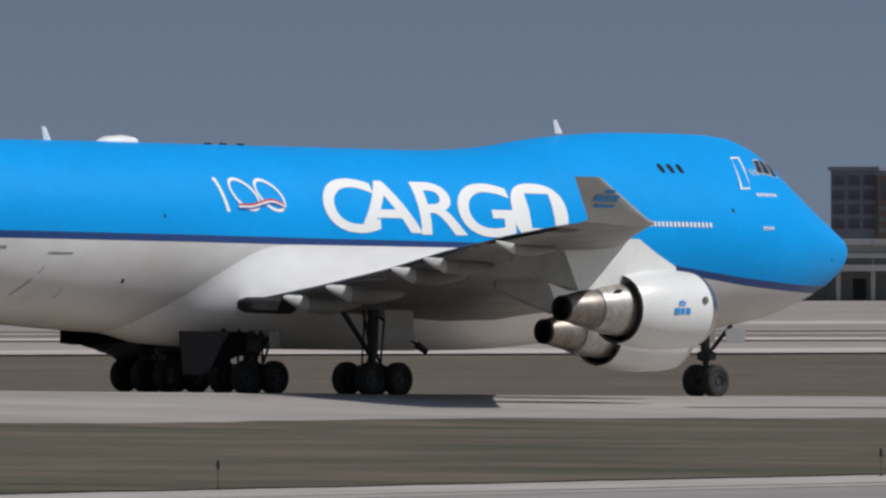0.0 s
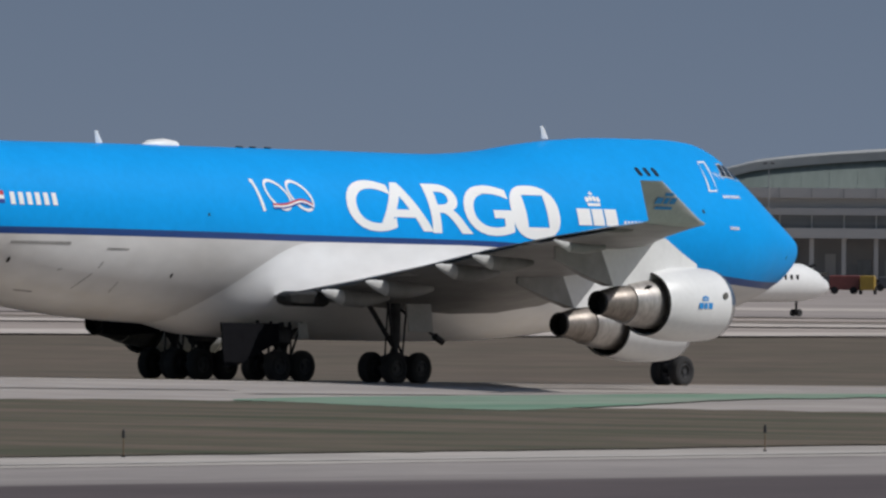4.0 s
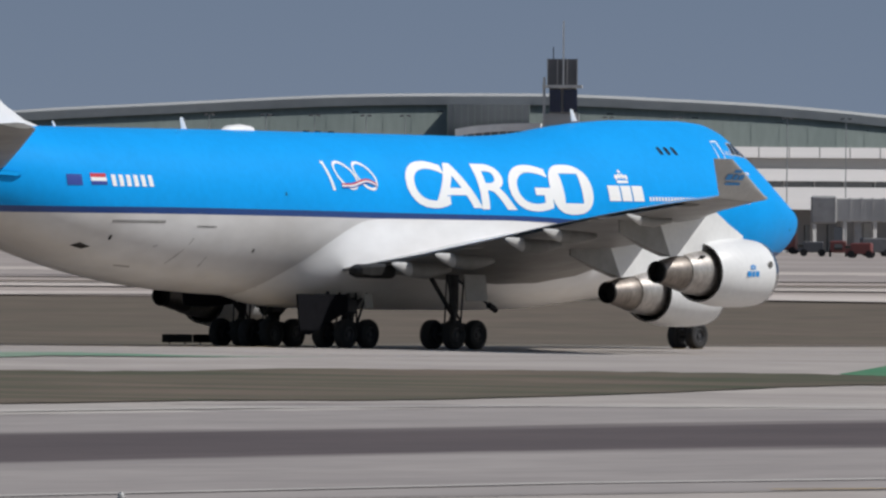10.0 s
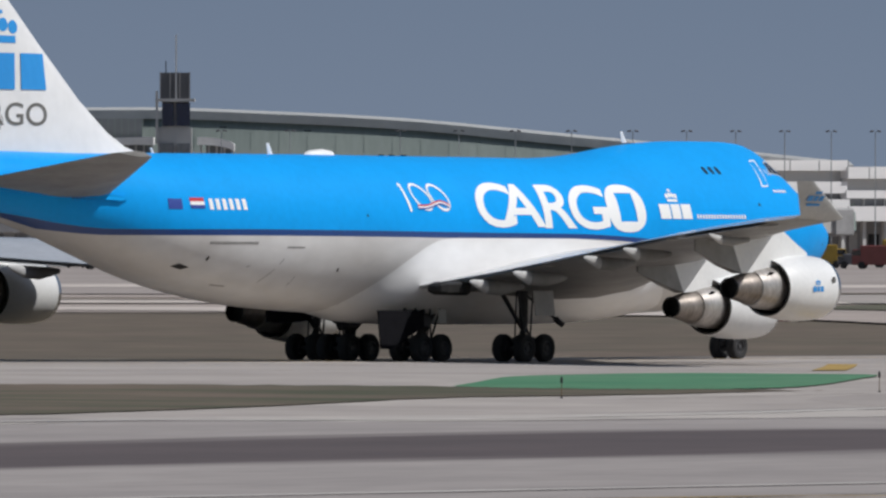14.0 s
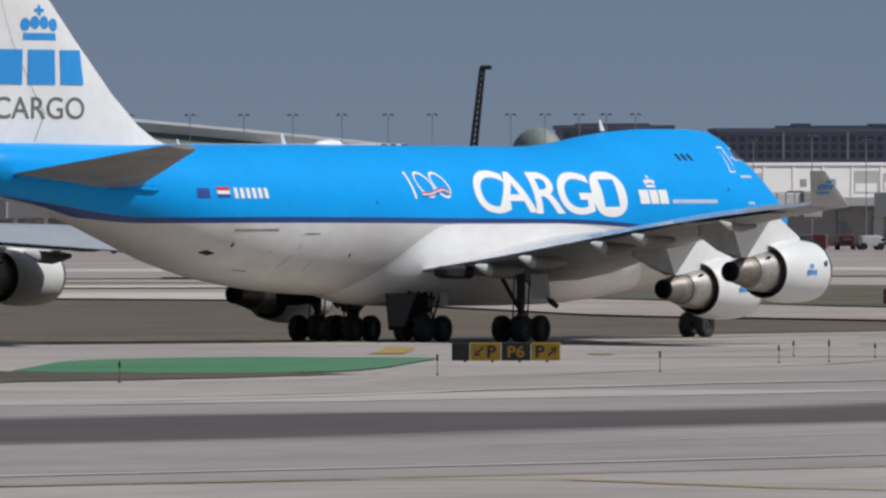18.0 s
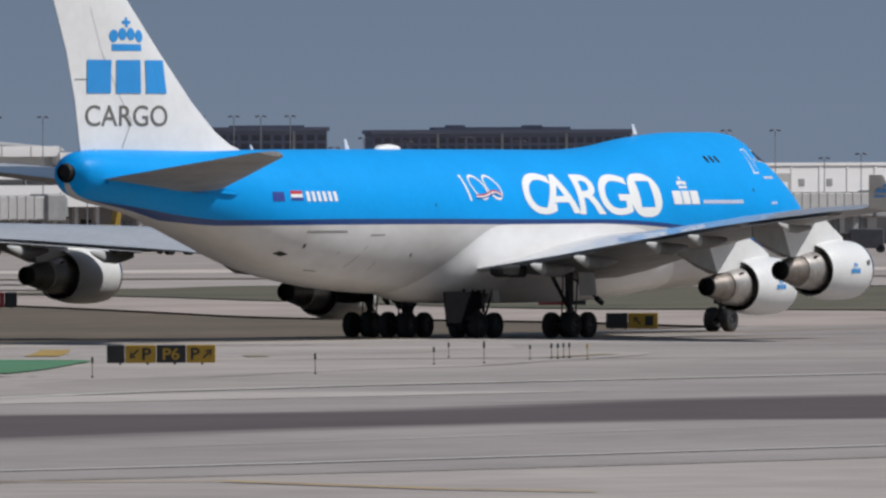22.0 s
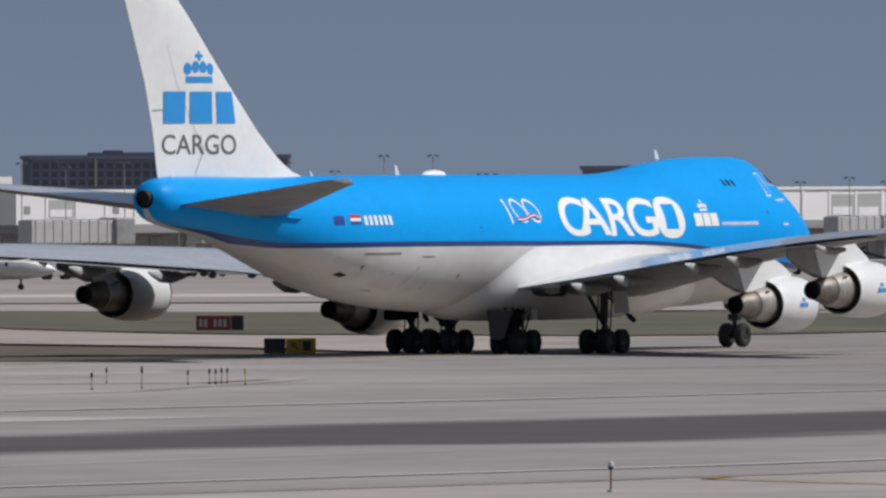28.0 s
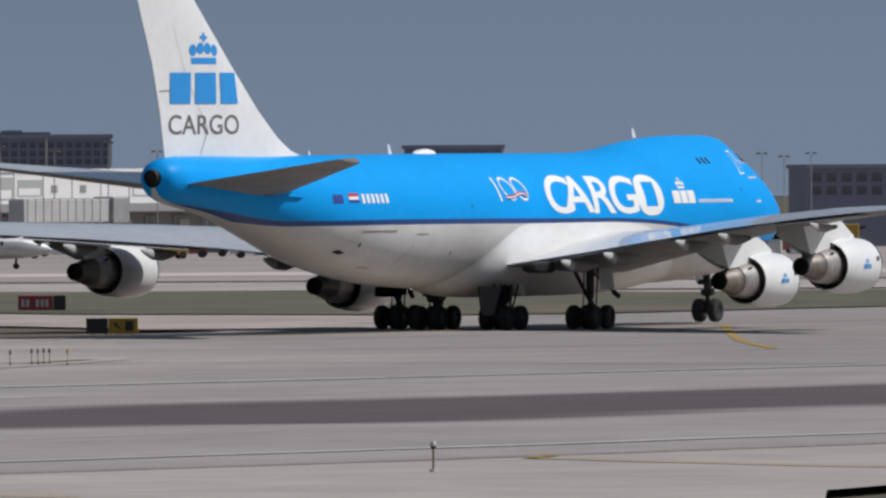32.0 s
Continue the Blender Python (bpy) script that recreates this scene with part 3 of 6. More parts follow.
rod(bm, (20 - 65.6, -0.35, 8.86), (20 - 65.6, -0.35, 8.96), 0.07, 0.05, 10)
part("tail_lamp", bm, M["decal"], airplane)
for s, zb, hh, ch in ((16.0, 9.72, 0.45, 0.42), (42.9, 8.92, 0.5, 0.42), (51.4, 8.9, 0.25, 0.25)):
    bm = bmesh.new()
    prof = [(0.5, 0.0), (0.35, 0.035), (0, 0.045), (-0.5, 0.012), (-0.5, -0.012), (0, -0.045), (0.35, -0.035)]
    skin(bm, [[(20 - s + ch * u, v, zb - 0.05) for u, v in prof], [(20 - s - 0.25 * ch - 0.12 + 0.45 * ch * u, 0.5 * v, zb + hh) for u, v in prof]], caps=True)
    part("blade_antenna", bm, M["decal"], airplane, "white blade antenna on the roof")
bm = bmesh.new()
skin(bm, [[(20 - s, r * 1.6 * math.cos(a), 8.93 + r * max(0, math.sin(a))) for a in [math.pi * k / 12 for k in range(13)]] for s, r in ((38.55, 0.02), (38.62, 0.2), (39.2, 0.26), (40.0, 0.2), (40.45, 0.02))], close=False)
part("antenna_dome", bm, M["decal"], airplane, "white antenna fairing on the roof", smooth=True)
for s in (33.0, 33.9, 34.7):
    bm = bmesh.new()
    box(bm, (20 - s, 0, 8.965), (0.28, 0.16, 0.06), bevel=0.02)
    part("roof_fitting", bm, M["soot"], airplane)

# wing and body fairing
fair_top = smooth_table([(15.5, 2.5), (17, 3.6), (19, 4.6), (22, 5.25), (25, 5.38), (33.4, 5.38), (34.7, 5.3), (35.7, 5.02), (36.9, 4.45), (38.2, 3.7), (39.5, 2.9), (40.4, 2.2)])
swell = smooth_table([(15.5, 0.02), (18, 0.2), (21, 0.36), (26, 0.42), (34, 0.42), (37, 0.36), (39, 0.24), (40.4, 0.03)])
bm = bmesh.new()
rings = []
for i in range(76):
    s = 15.5 + 24.9 * i / 75
    zt, (_, zc, zb, w, _) = fair_top(s)[0], body(s)
    a1 = math.asin(max(-1, min(0, (zt - zc) / (zc - zb)))) if zt < zc else 0.0
    half = []
    for k in range(29):
        th = a1 + (-math.pi / 2 - a1) * k / 28
        z = zc + (zc - zb) * math.sin(th)
        e = min(1, max(0, (zt - z) / 1.9))
        off = 0.006 + swell(s)[0] * e * e * (3 - 2 * e) * (1 + 0.14 * math.sin(-2 * th))
        nx, nz = math.cos(th) / w, math.sin(th) / (zc - zb)
        ln = math.hypot(nx, nz)
        half.append((20 - s, -w * math.cos(th) - off * nx / ln, z + off * nz / ln))
    rings.append(half + [(x, -y, z) for x, y, z in half[-2::-1]])
skin(bm, rings, close=False)
part("body_fairing", bm, M["fairing"], airplane, "smooth white fairing where the wings meet the belly", smooth=True)

AERO = [(0.0, 0.0), (0.03, 0.028), (0.1, 0.05), (0.25, 0.066), (0.4, 0.066), (0.6, 0.048), (0.8, 0.024), (1.0, 0.003), (1.0, -0.003), (0.8, -0.016), (0.6, -0.032), (0.4, -0.045), (0.25, -0.046), (0.1, -0.034), (0.03, -0.02)]


SYM = ([p[0] for p in AERO[:8]], [p[1] for p in AERO[:8]])


def foil(s_le, y, z, chord, thick, twist=0.0, up=False):
    """One aerofoil ring; thick scales its thickness; up: a standing surface, thick across y."""
    out = []
    for u, v in AERO:
        s, t = s_le + u * chord, v * chord * thick
        out.append((20 - s, y + math.copysign(0.84 * np.interp(u, SYM[0], SYM[1]) * chord * thick, v) if v else y, z) if up else (20 - s, y, z + t - twist * (u - 0.3) * chord))
    return out


WING = [(2.6, 17.6, 35.9, 3.6, 1.0, 0.03), (3.6, 18.6, 36.0, 3.72, 1.0, 0.03), (8.0, 22.9, 37.2, 4.2, 0.92, 0.03), (12.3, 27.1, 38.5, 4.72, 0.88, 0.03), (18, 32.6, 41.7, 5.3, 0.85, 0.03), (24, 38.4, 45.1, 5.78, 0.85, 0.03), (28.5, 42.8, 47.6, 6.03, 0.8, 0.02), (30.9, 45.2, 48.9, 6.12, 0.72, 0.01)]
wing_at = smooth_table([(w[0], *w[1:4]) for w in WING])


def sag(side, y):
    """The left wing hangs a little lower than the right."""
    return 0.024 * y if side > 0 else 0.0



for side in (-1, 1):
    bm = bmesh.new()
    rings = [foil(a, side * y, z - sag(side, y), b - a, th, tw) for y, a, b, z, th, tw in WING]
    faces = skin(bm, rings, caps=True)
    # upper faces get the paler lit tone, undersides the darker shaded one
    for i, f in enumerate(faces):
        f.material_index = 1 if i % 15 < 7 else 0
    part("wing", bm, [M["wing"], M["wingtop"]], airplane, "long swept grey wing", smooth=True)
    bm = bmesh.new()
    skin(bm, [foil(45.2, side * 30.9, 6.12 - sag(side, 30.9), 3.7, 0.72)] + [foil(45.7 + 3.72 * f, side * (31.12 + 1.08 * f), 6.2 - sag(side, 30.9) + 1.42 * f, 3.1 - 1.82 * f, 0.5, up=True) for f in (0, 0.25, 0.5, 0.75, 1)], caps=True)
    wl = part("winglet", bm, M["greypaint"], airplane, "upswept pale grey winglet", smooth=True)
    bm = bmesh.new()
    for a, b, z, hh in ((48.0, 48.34, 6.8, 0.22), (48.42, 48.7, 6.8, 0.22), (48.78, 49.18, 6.8, 0.22), (48.35, 48.85, 7.08, 0.12), (48.0, 49.0, 6.6, 0.1)):
        flat_poly(bm, [(a, z), (b, z), (b, z + hh), (a, z + hh)])
    for v in bm.verts:
        v.co = (20 - v.co.x, side * (31.12 + 0.76 * (v.co.y - 6.2) + 0.085), v.co.y - sag(side, 30.9))
    part("winglet_mark", bm, M["logo"], wl)
    bm = bmesh.new()
    skin(bm, [[(-15.9 - 2.6 * u, side * 5.4 + hw * cy, 3.2 + hh * cz) for cy, cz in ((-1, -0.6), (-0.6, -1), (0.6, -1), (1, -0.6), (1, 0.6), (0.6, 1), (-0.6, 1), (-1, 0.6))] for u, hw, hh in ((0, 0.2, 0.22), (0.15, 0.42, 0.3), (0.8, 0.46, 0.28), (0.95, 0.36, 0.2), (1, 0.2, 0.1))], caps=True)
    part("flap_root_fairing", bm, M["soot"], airplane, "black fairing at the flap root")
    # flap track fairings and flap edges
    for y, ln, r, col in ((7.2, 4.0, 0.3, "fairgrey"), (10.0, 4.0, 0.3, "fairgrey"), (15.2, 3.8, 0.28, "fairgrey"), (18.6, 3.6, 0.26, "fairgrey"), (25.6, 3.0, 0.18, "fairgrey"))[0 if side < 0 else 1:]:
        le, te, z = wing_at(y)
        z -= 0.021 * (te - le) + sag(side, y)
        bm = bmesh.new()
        x1 = 20 - te - (1.35 if side < 0 or y > 12 else 0.2)
        skin(bm, [[(x1 + u * ln, side * y + rr * 0.55 * math.cos(a), z - 0.3 - 0.42 * min(1, u * 2.2) * (1 - 0.5 * u) + rr * math.sin(a)) for a in [2 * math.pi * k / 12 for k in range(12)]] for u, rr in ((0, 0.04), (0.08, 0.5 * r), (0.3, r), (0.6, 1.05 * r), (0.85, 0.7 * r), (1, 0.1))], caps=True)
        # aft tip in a lit grey; the rest darker for the wing's shade
        for f in bm.faces:
            f.material_index = 1 if f.calc_center_median().x > x1 + 0.3 * ln else 0
        part("flap_track_fairing", bm, [M[col], M["wing"]], airplane, "canoe-shaped fairing under the wing", smooth=True)
    for a, b in ((3.9, 10.6), (13.6, 21.0), (21.8, 28.2)):
        bm = bmesh.new()
        (l0, t0, z0), (l1, t1, z1) = wing_at(a), wing_at(b)
        z0, z1 = z0 - 0.021 * (t0 - l0) - sag(side, a), z1 - 0.021 * (t1 - l1) - sag(side, b)
        faces = skin(bm, [foil(t - c, side * y, z - 0.06, c + 0.28, 0.8, 0.07) for y, t, z, c in ((a, t0, z0, 2.2), (b, t1, z1, 1.5))], caps=True)
        # flap tops take the lit tone too
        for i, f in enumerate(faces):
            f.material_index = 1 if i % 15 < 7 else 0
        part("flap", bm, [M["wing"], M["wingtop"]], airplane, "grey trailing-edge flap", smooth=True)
    # tail surface
    bm = bmesh.new()
    faces = skin(bm, [foil(a, side * y, z, b - a, 0.9, -0.045) for y, a, b, z in ((0.6, 55.4, 65.9, 7.15), (1.9, 57.0, 66.3, 7.36), (6.0, 61.2, 67.5, 7.95), (10.6, 66.0, 68.9, 8.6), (11.08, 66.9, 69.0, 8.67))], caps=True)
    # tailplane likewise: lit tone on top, shaded grey beneath
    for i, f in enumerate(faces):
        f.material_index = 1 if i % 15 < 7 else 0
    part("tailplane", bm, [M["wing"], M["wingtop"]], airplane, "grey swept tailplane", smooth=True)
    bm = bmesh.new()
    skin(bm, [[(20 - s, side * (half_width(s, 7.1 + d) + 0.03 + 0.12 * k), 7.1 + d) for s, d in ((57.0, -0.25), (66.0, 0.25), (66.0, 0.4), (61, 0.35), (56.6, -0.1))] for k in (0, 1)], caps=True)
    part("tail_seal", bm, M["blue"], airplane)

# fin with rudder seams and markings
FIN = [(51.0, 52.2, 66.3, 8.85), (0, 53.4, 66.38, 9.15), (0, 54.7, 66.5, 9.75), (0, 56.72, 66.76, 11.1), (0, 59.55, 67.47, 13.4), (0, 63.35, 68.97, 16.65), (0, 66.9, 70.33, 19.45), (0, 67.6, 70.38, 19.55)]
bm = bmesh.new()
skin(bm, [foil(a, 0, z, b - a, 0.72, up=True) for _, a, b, z in FIN], caps=True)
fin = part("fin", bm, M["white"], airplane, "tall white tail fin", smooth=True)


def fin_half(s, z):
    a, b = np.interp(z, [f[3] for f in FIN], [f[1] for f in FIN]), np.interp(z, [f[3] for f in FIN], [f[2] for f in FIN])
    u = min(max((s - a) / (b - a), 0), 1)
    return float(np.interp(u, *SYM)) * (b - a) * 0.72 * 0.84


def on_fin(bm, side, out=0.02):
    for x in [58 + 0.6 * k for k in range(20)]:
        bmesh.ops.bisect_plane(bm, geom=bm.verts[:] + bm.edges[:] + bm.faces[:], plane_co=(x, 0, 0), plane_no=(1, 0, 0))
    for _, _, _, z in FIN[2:6]:
        bmesh.ops.bisect_plane(bm, geom=bm.verts[:] + bm.edges[:] + bm.faces[:], plane_co=(0, z, 0), plane_no=(0, 1, 0))
    for v in bm.verts:
        s, z = v.co.x - 0.45, v.co.y
        v.co = (20 - s, side * (fin_half(s, z) + out), z)
    return bm


for side in (-1, 1):
    for a, b in ((60.0, 61.75), (62.15, 64.1), (64.5, 66.35)):
        bm = bmesh.new()
        flat_poly(bm, [(a, 11.48), (b, 11.48), (b, 13.0), (a, 13.0)])
        part("brand_block", on_fin(bm, side, 0.035), M["logo"], fin)
    bm = bmesh.new()
    crown_shape(bm, 61.8, 64.7, 13.42, 14.95)
    part("crown_emblem", on_fin(bm, side), M["logo"], fin)
    part("fin_word", on_fin(text_bm("CARGO", 60.0, 66.45, 9.98, 10.94, 0.006, flip=side < 0), side), M["greymark"], fin, "grey word on the white fin")
    for p, q, w in (((66.2, 15.4), (65.2, 13.3), 0.008), ((65.2, 13.3), (63.7, 11.2), 0.012), ((63.7, 11.2), (62.9, 10.2), 0.016), ((62.9, 10.2), (63.6, 9.0), 0.016), ((67.3, 12.1), (66.0, 12.12), 0.02)):
        dx, dy = q[0] - p[0], q[1] - p[1]
        ln = math.hypot(dx, dy)
        ox, oy = -dy / ln * w, dx / ln * w
        bm = bmesh.new()
        flat_poly(bm, [(p[0] + ox, p[1] + oy), (q[0] + ox, q[1] + oy), (q[0] - ox, q[1] - oy), (p[0] - ox, p[1] - oy)])
        part("rudder_seam", on_fin(bm, side, 0.026), M["greymark"], fin)


# engines
def lathe(bm, prof, y, z, x0, n=40):
    skin(bm, [[(x0 - u, y + r * math.cos(a), z + r * math.sin(a)) for a in [2 * math.pi * k / n for k in range(n)]] for u, r in prof])


for x_tip, y, z in ((-9.54, -11.68, 2.40), (-18.71, -20.83, 3.22), (-9.4, 11.68, 2.16), (-18.2, 20.83, 3.0)):
    x0 = x_tip + 6.75
    bm = bmesh.new()
    lathe(bm, [(0.3, 1.12), (0.1, 1.16), (0.0, 1.22), (0.12, 1.29), (0.35, 1.33)], y, z, x0)
    eng = part("engine", bm, M["lip"], airplane, "turbofan engine hung under the wing", smooth=True)
    bm = bmesh.new()
    lathe(bm, [(0.35, 1.33), (0.9, 1.38), (1.9, 1.4), (2.8, 1.36), (3.45, 1.27), (3.88, 1.17), (3.88, 1.13), (2.9, 1.12), (0.3, 1.12)], y, z, x0)
    part("cowling", bm, M["cowl"], eng, "white fan cowling", smooth=True)
    bm = bmesh.new()
    lathe(bm, [(3.55, 1.14), (3.92, 1.195), (3.96, 1.15), (3.5, 1.08), (2.3, 1.08)], y, z, x0)
    part("cowl_rim", bm, M["soot"], eng, smooth=True)
    bm = bmesh.new()
    lathe(bm, [(2.3, 1.1), (2.3, 0.3)], y, z, x0)
    part("duct_wall", bm, M["soot"], eng)
    bm = bmesh.new()
    lathe(bm, [(0.9, 1.12), (0.9, 0.02)], y, z, x0)
    part("fan", bm, M["soot"], eng)
    bm = bmesh.new()
    lathe(bm, [(2.3, 0.97), (3.8, 0.95), (4.7, 0.85), (5.25, 0.755), (5.27, 0.68)], y, z, x0)
    part("core_cowl", bm, M["steel"], eng, "bare metal core cowl", smooth=True)
    bm = bmesh.new()
    lathe(bm, [(5.2, 0.70), (5.28, 0.70), (5.95, 0.585), (6.55, 0.46), (6.75, 0.44), (6.75, 0.41), (6.2, 0.42), (5.6, 0.3), (5.6, 0.01)], y, z, x0)
    part("nozzle", bm, M["burnt"], eng, "tapered exhaust nozzle", smooth=True)
    bm = bmesh.new()
    lathe(bm, [(6.68, 0.452), (6.79, 0.445), (6.79, 0.40), (6.3, 0.40), (6.3, 0.01)], y, z, x0)
    part("nozzle_mouth", bm, M["soot"], eng, smooth=True)
    for a in (-1, 1):
        bm = bmesh.new()
        th = radians(90 + a * 48)
        c = (x0 - 4.6, y + 0.87 * math.cos(th), z + 0.87 * math.sin(th))
        box(bm, c, (0.32, 0.03, 0.27), Matrix.Rotation(th + math.pi / 2, 3, "X"))
        part("bleed_port", bm, M["soot"], eng)
    bm = bmesh.new()
    sg = math.copysign(1, y)
    base = 180 if y < 0 else 0
    for a0, a1, u0, u1 in ((-6, 3, 1.62, 1.86), (-6, 3, 1.92, 2.1), (-6, 3, 2.16, 2.42), (6, 8, 1.86, 2.2), (9, 12, 1.84, 1.96), (9, 12, 2.08, 2.2), (10, 14, 1.97, 2.07)):
        q = [(u0, a0), (u1, a0), (u1, a1), (u0, a1)]
        bm.faces.new([bm.verts.new((x0 - u, y + 1.412 * math.cos(radians(base + sg * a)), z + 1.412 * math.sin(radians(a)))) for u, a in q])
    part("cowl_mark", bm, M["logo"], eng)
    bm = bmesh.new()
    rod(bm, (x0 - 0.8, y + math.cos(radians(base)) * 1.36, z + 0.35), (x0 - 0.8, y + math.cos(radians(base)) * 1.4, z + 0.35), 0.13, 0.13, 14)
    part("cowl_port", bm, M["greymark"], eng)
    # pylon from the cowling up to the wing
    le, te, zw = wing_at(abs(y))
    zw -= sag(math.copysign(1, y), abs(y))
    lx = 20 - le
    front = [(0, 0, z + 1.33, z + 1.5), (-1.1, -1.1, z + 1.2, z + 1.92), (lx + 0.3 - x0 + 0.9, lx + 0.3 - x0 + 0.9, z + 0.8, zw + 0.12), (lx - 0.3 - x0, lx - 0.3 - x0, z + 0.7, zw + 0.1), (x_tip - x0 + 1.5, x_tip - x0 + 0.55, z + 0.62, zw)]
    aft = [front[-1], (x_tip - x0 + 0.1, x_tip - x0 - 0.4, z + 0.95, zw - 0.1), (x_tip - x0 - 1.7, x_tip - x0 - 1.7, zw - 0.75, zw - 0.25)]
    # darker grey aft of the slanted edge stands for the wing's shadow
    for name, secs, ws, paint, label in (("pylon", front, (0.06, 0.2, 0.26, 0.26, 0.24), "cowl", "white engine pylon"), ("pylon_fairing", aft, (0.24, 0.18, 0.04), "wing", "aft pylon in darker grey for the shade of the wing")):
        bm = bmesh.new()
        skin(bm, [[(x0 - 0.9 + p, y + w, a), (x0 - 0.9 + q, y + w, b), (x0 - 0.9 + q, y - w, b), (x0 - 0.9 + p, y - w, a)] for (p, q, a, b), w in zip(secs, ws)], caps=True)
        part(name, bm, M[paint], eng, label, smooth=False)


# landing gear
def wheel_mesh():
    bm = bmesh.new()
    prof = [(-0.17, 0.30), (-0.225, 0.36), (-0.235, 0.48), (-0.2, 0.57), (-0.11, 0.615), (0.11, 0.615), (0.2, 0.57), (0.235, 0.48), (0.225, 0.36), (0.17, 0.30)]
    skin(bm, [[(r * math.cos(a), u, r * math.sin(a)) for a in [2 * math.pi * k / 28 for k in range(28)]] for u, r in prof])
    tyre = part("wheel", bm, M["rubber"], airplane, "black rubber airplane tyre", smooth=True)
    bm = bmesh.new()
    for sg in (-1, 1):
        skin(bm, [[(r * math.cos(a), sg * u, r * math.sin(a)) for a in [2 * math.pi * k / 24 for k in range(24)]] for u, r in ((0.19, 0.31), (0.2, 0.27), (0.12, 0.24), (0.1, 0.12), (0.17, 0.1), (0.17, 0.005))])
        for k in range(8):
            a = 2 * math.pi * k / 8
            rod(bm, (0.18 * math.cos(a), sg * 0.1, 0.18 * math.sin(a)), (0.18 * math.cos(a), sg * 0.15, 0.18 * math.sin(a)), 0.035, 0.03, 6)
    hub = part("hub", bm, M["rim"], tyre, "grey ventilated wheel hub", smooth=True)
    return tyre, hub


WHEELS = []
tyre0, hub0 = wheel_mesh()


def wheel(x, y):
    if not WHEELS:
        t = tyre0
    else:
        t = tyre0.copy()
        scene.collection.objects.link(t)
        hb = hub0.copy()
        scene.collection.objects.link(hb)
        hb.parent = t
    t.location = (x, y, 0.615)
    WHEELS.append((t, x, y))


def gear(name, x, y, top, door):
    bm = bmesh.new()
    rod(bm, (x, y, 0.75), (x, y, 1.7), 0.13, 0.13, 14)
    rod(bm, (x, y, 1.55), (x, y, top), 0.19, 0.21, 14)
    rod(bm, (x - 0.74, y, 0.62), (x + 0.74, y, 0.62), 0.12, 0.12, 10)
    for dx in (-0.735, 0.735):
        rod(bm, (x + dx, y - 0.62, 0.615), (x + dx, y + 0.62, 0.615), 0.08, 0.08, 10)
    leg = part(name, bm, M["strut"], airplane, "sturdy four-wheel landing gear leg", smooth=True)
    bm = bmesh.new()
    rod(bm, (x, y, 1.35), (x - 1.55, y + 0.2, top + 0.1), 0.09, 0.1, 10)
    rod(bm, (x, y, 1.2), (x - 0.9, y - 0.35, top), 0.05, 0.06, 8)
    part("brace", bm, M["strut"], leg, smooth=True)
    bm = bmesh.new()
    rod(bm, (x + 0.1, y, 0.85), (x + 0.42, y, 1.2), 0.05, 0.05, 8)
    rod(bm, (x + 0.42, y, 1.2), (x + 0.12, y, 1.6), 0.05, 0.05, 8)
    rod(bm, (x - 0.5, y, 0.75), (x - 0.15, y, 1.45), 0.04, 0.04, 8)
    part("torque_link", bm, M["strut"], leg)
    bm = bmesh.new()
    box(bm, (x, y, 0.95), (1.5, 0.34, 0.3), bevel=0.08)
    for dx in (-0.735, 0.735):
        for dy in (-0.3, 0.3):
            rod(bm, (x + dx, y + dy - 0.1, 0.615), (x + dx, y + dy + 0.1, 0.615), 0.3, 0.3, 16)
    part("brake_beam", bm, M["strut"], leg)
    bm = bmesh.new()
    rod(bm, (x + 0.15, y - 0.25, 1.1), (x + 0.3, y - 0.3, top), 0.04, 0.04, 8)
    rod(bm, (x - 0.3, y + 0.25, 0.9), (x - 0.2, y + 0.22, top), 0.035, 0.035, 8)
    part("hydraulic_line", bm, M["strut"], leg)
    for dx in (-0.735, 0.735):
        for dy in (-0.56, 0.56):
            wheel(x + dx, y + dy)
    return leg


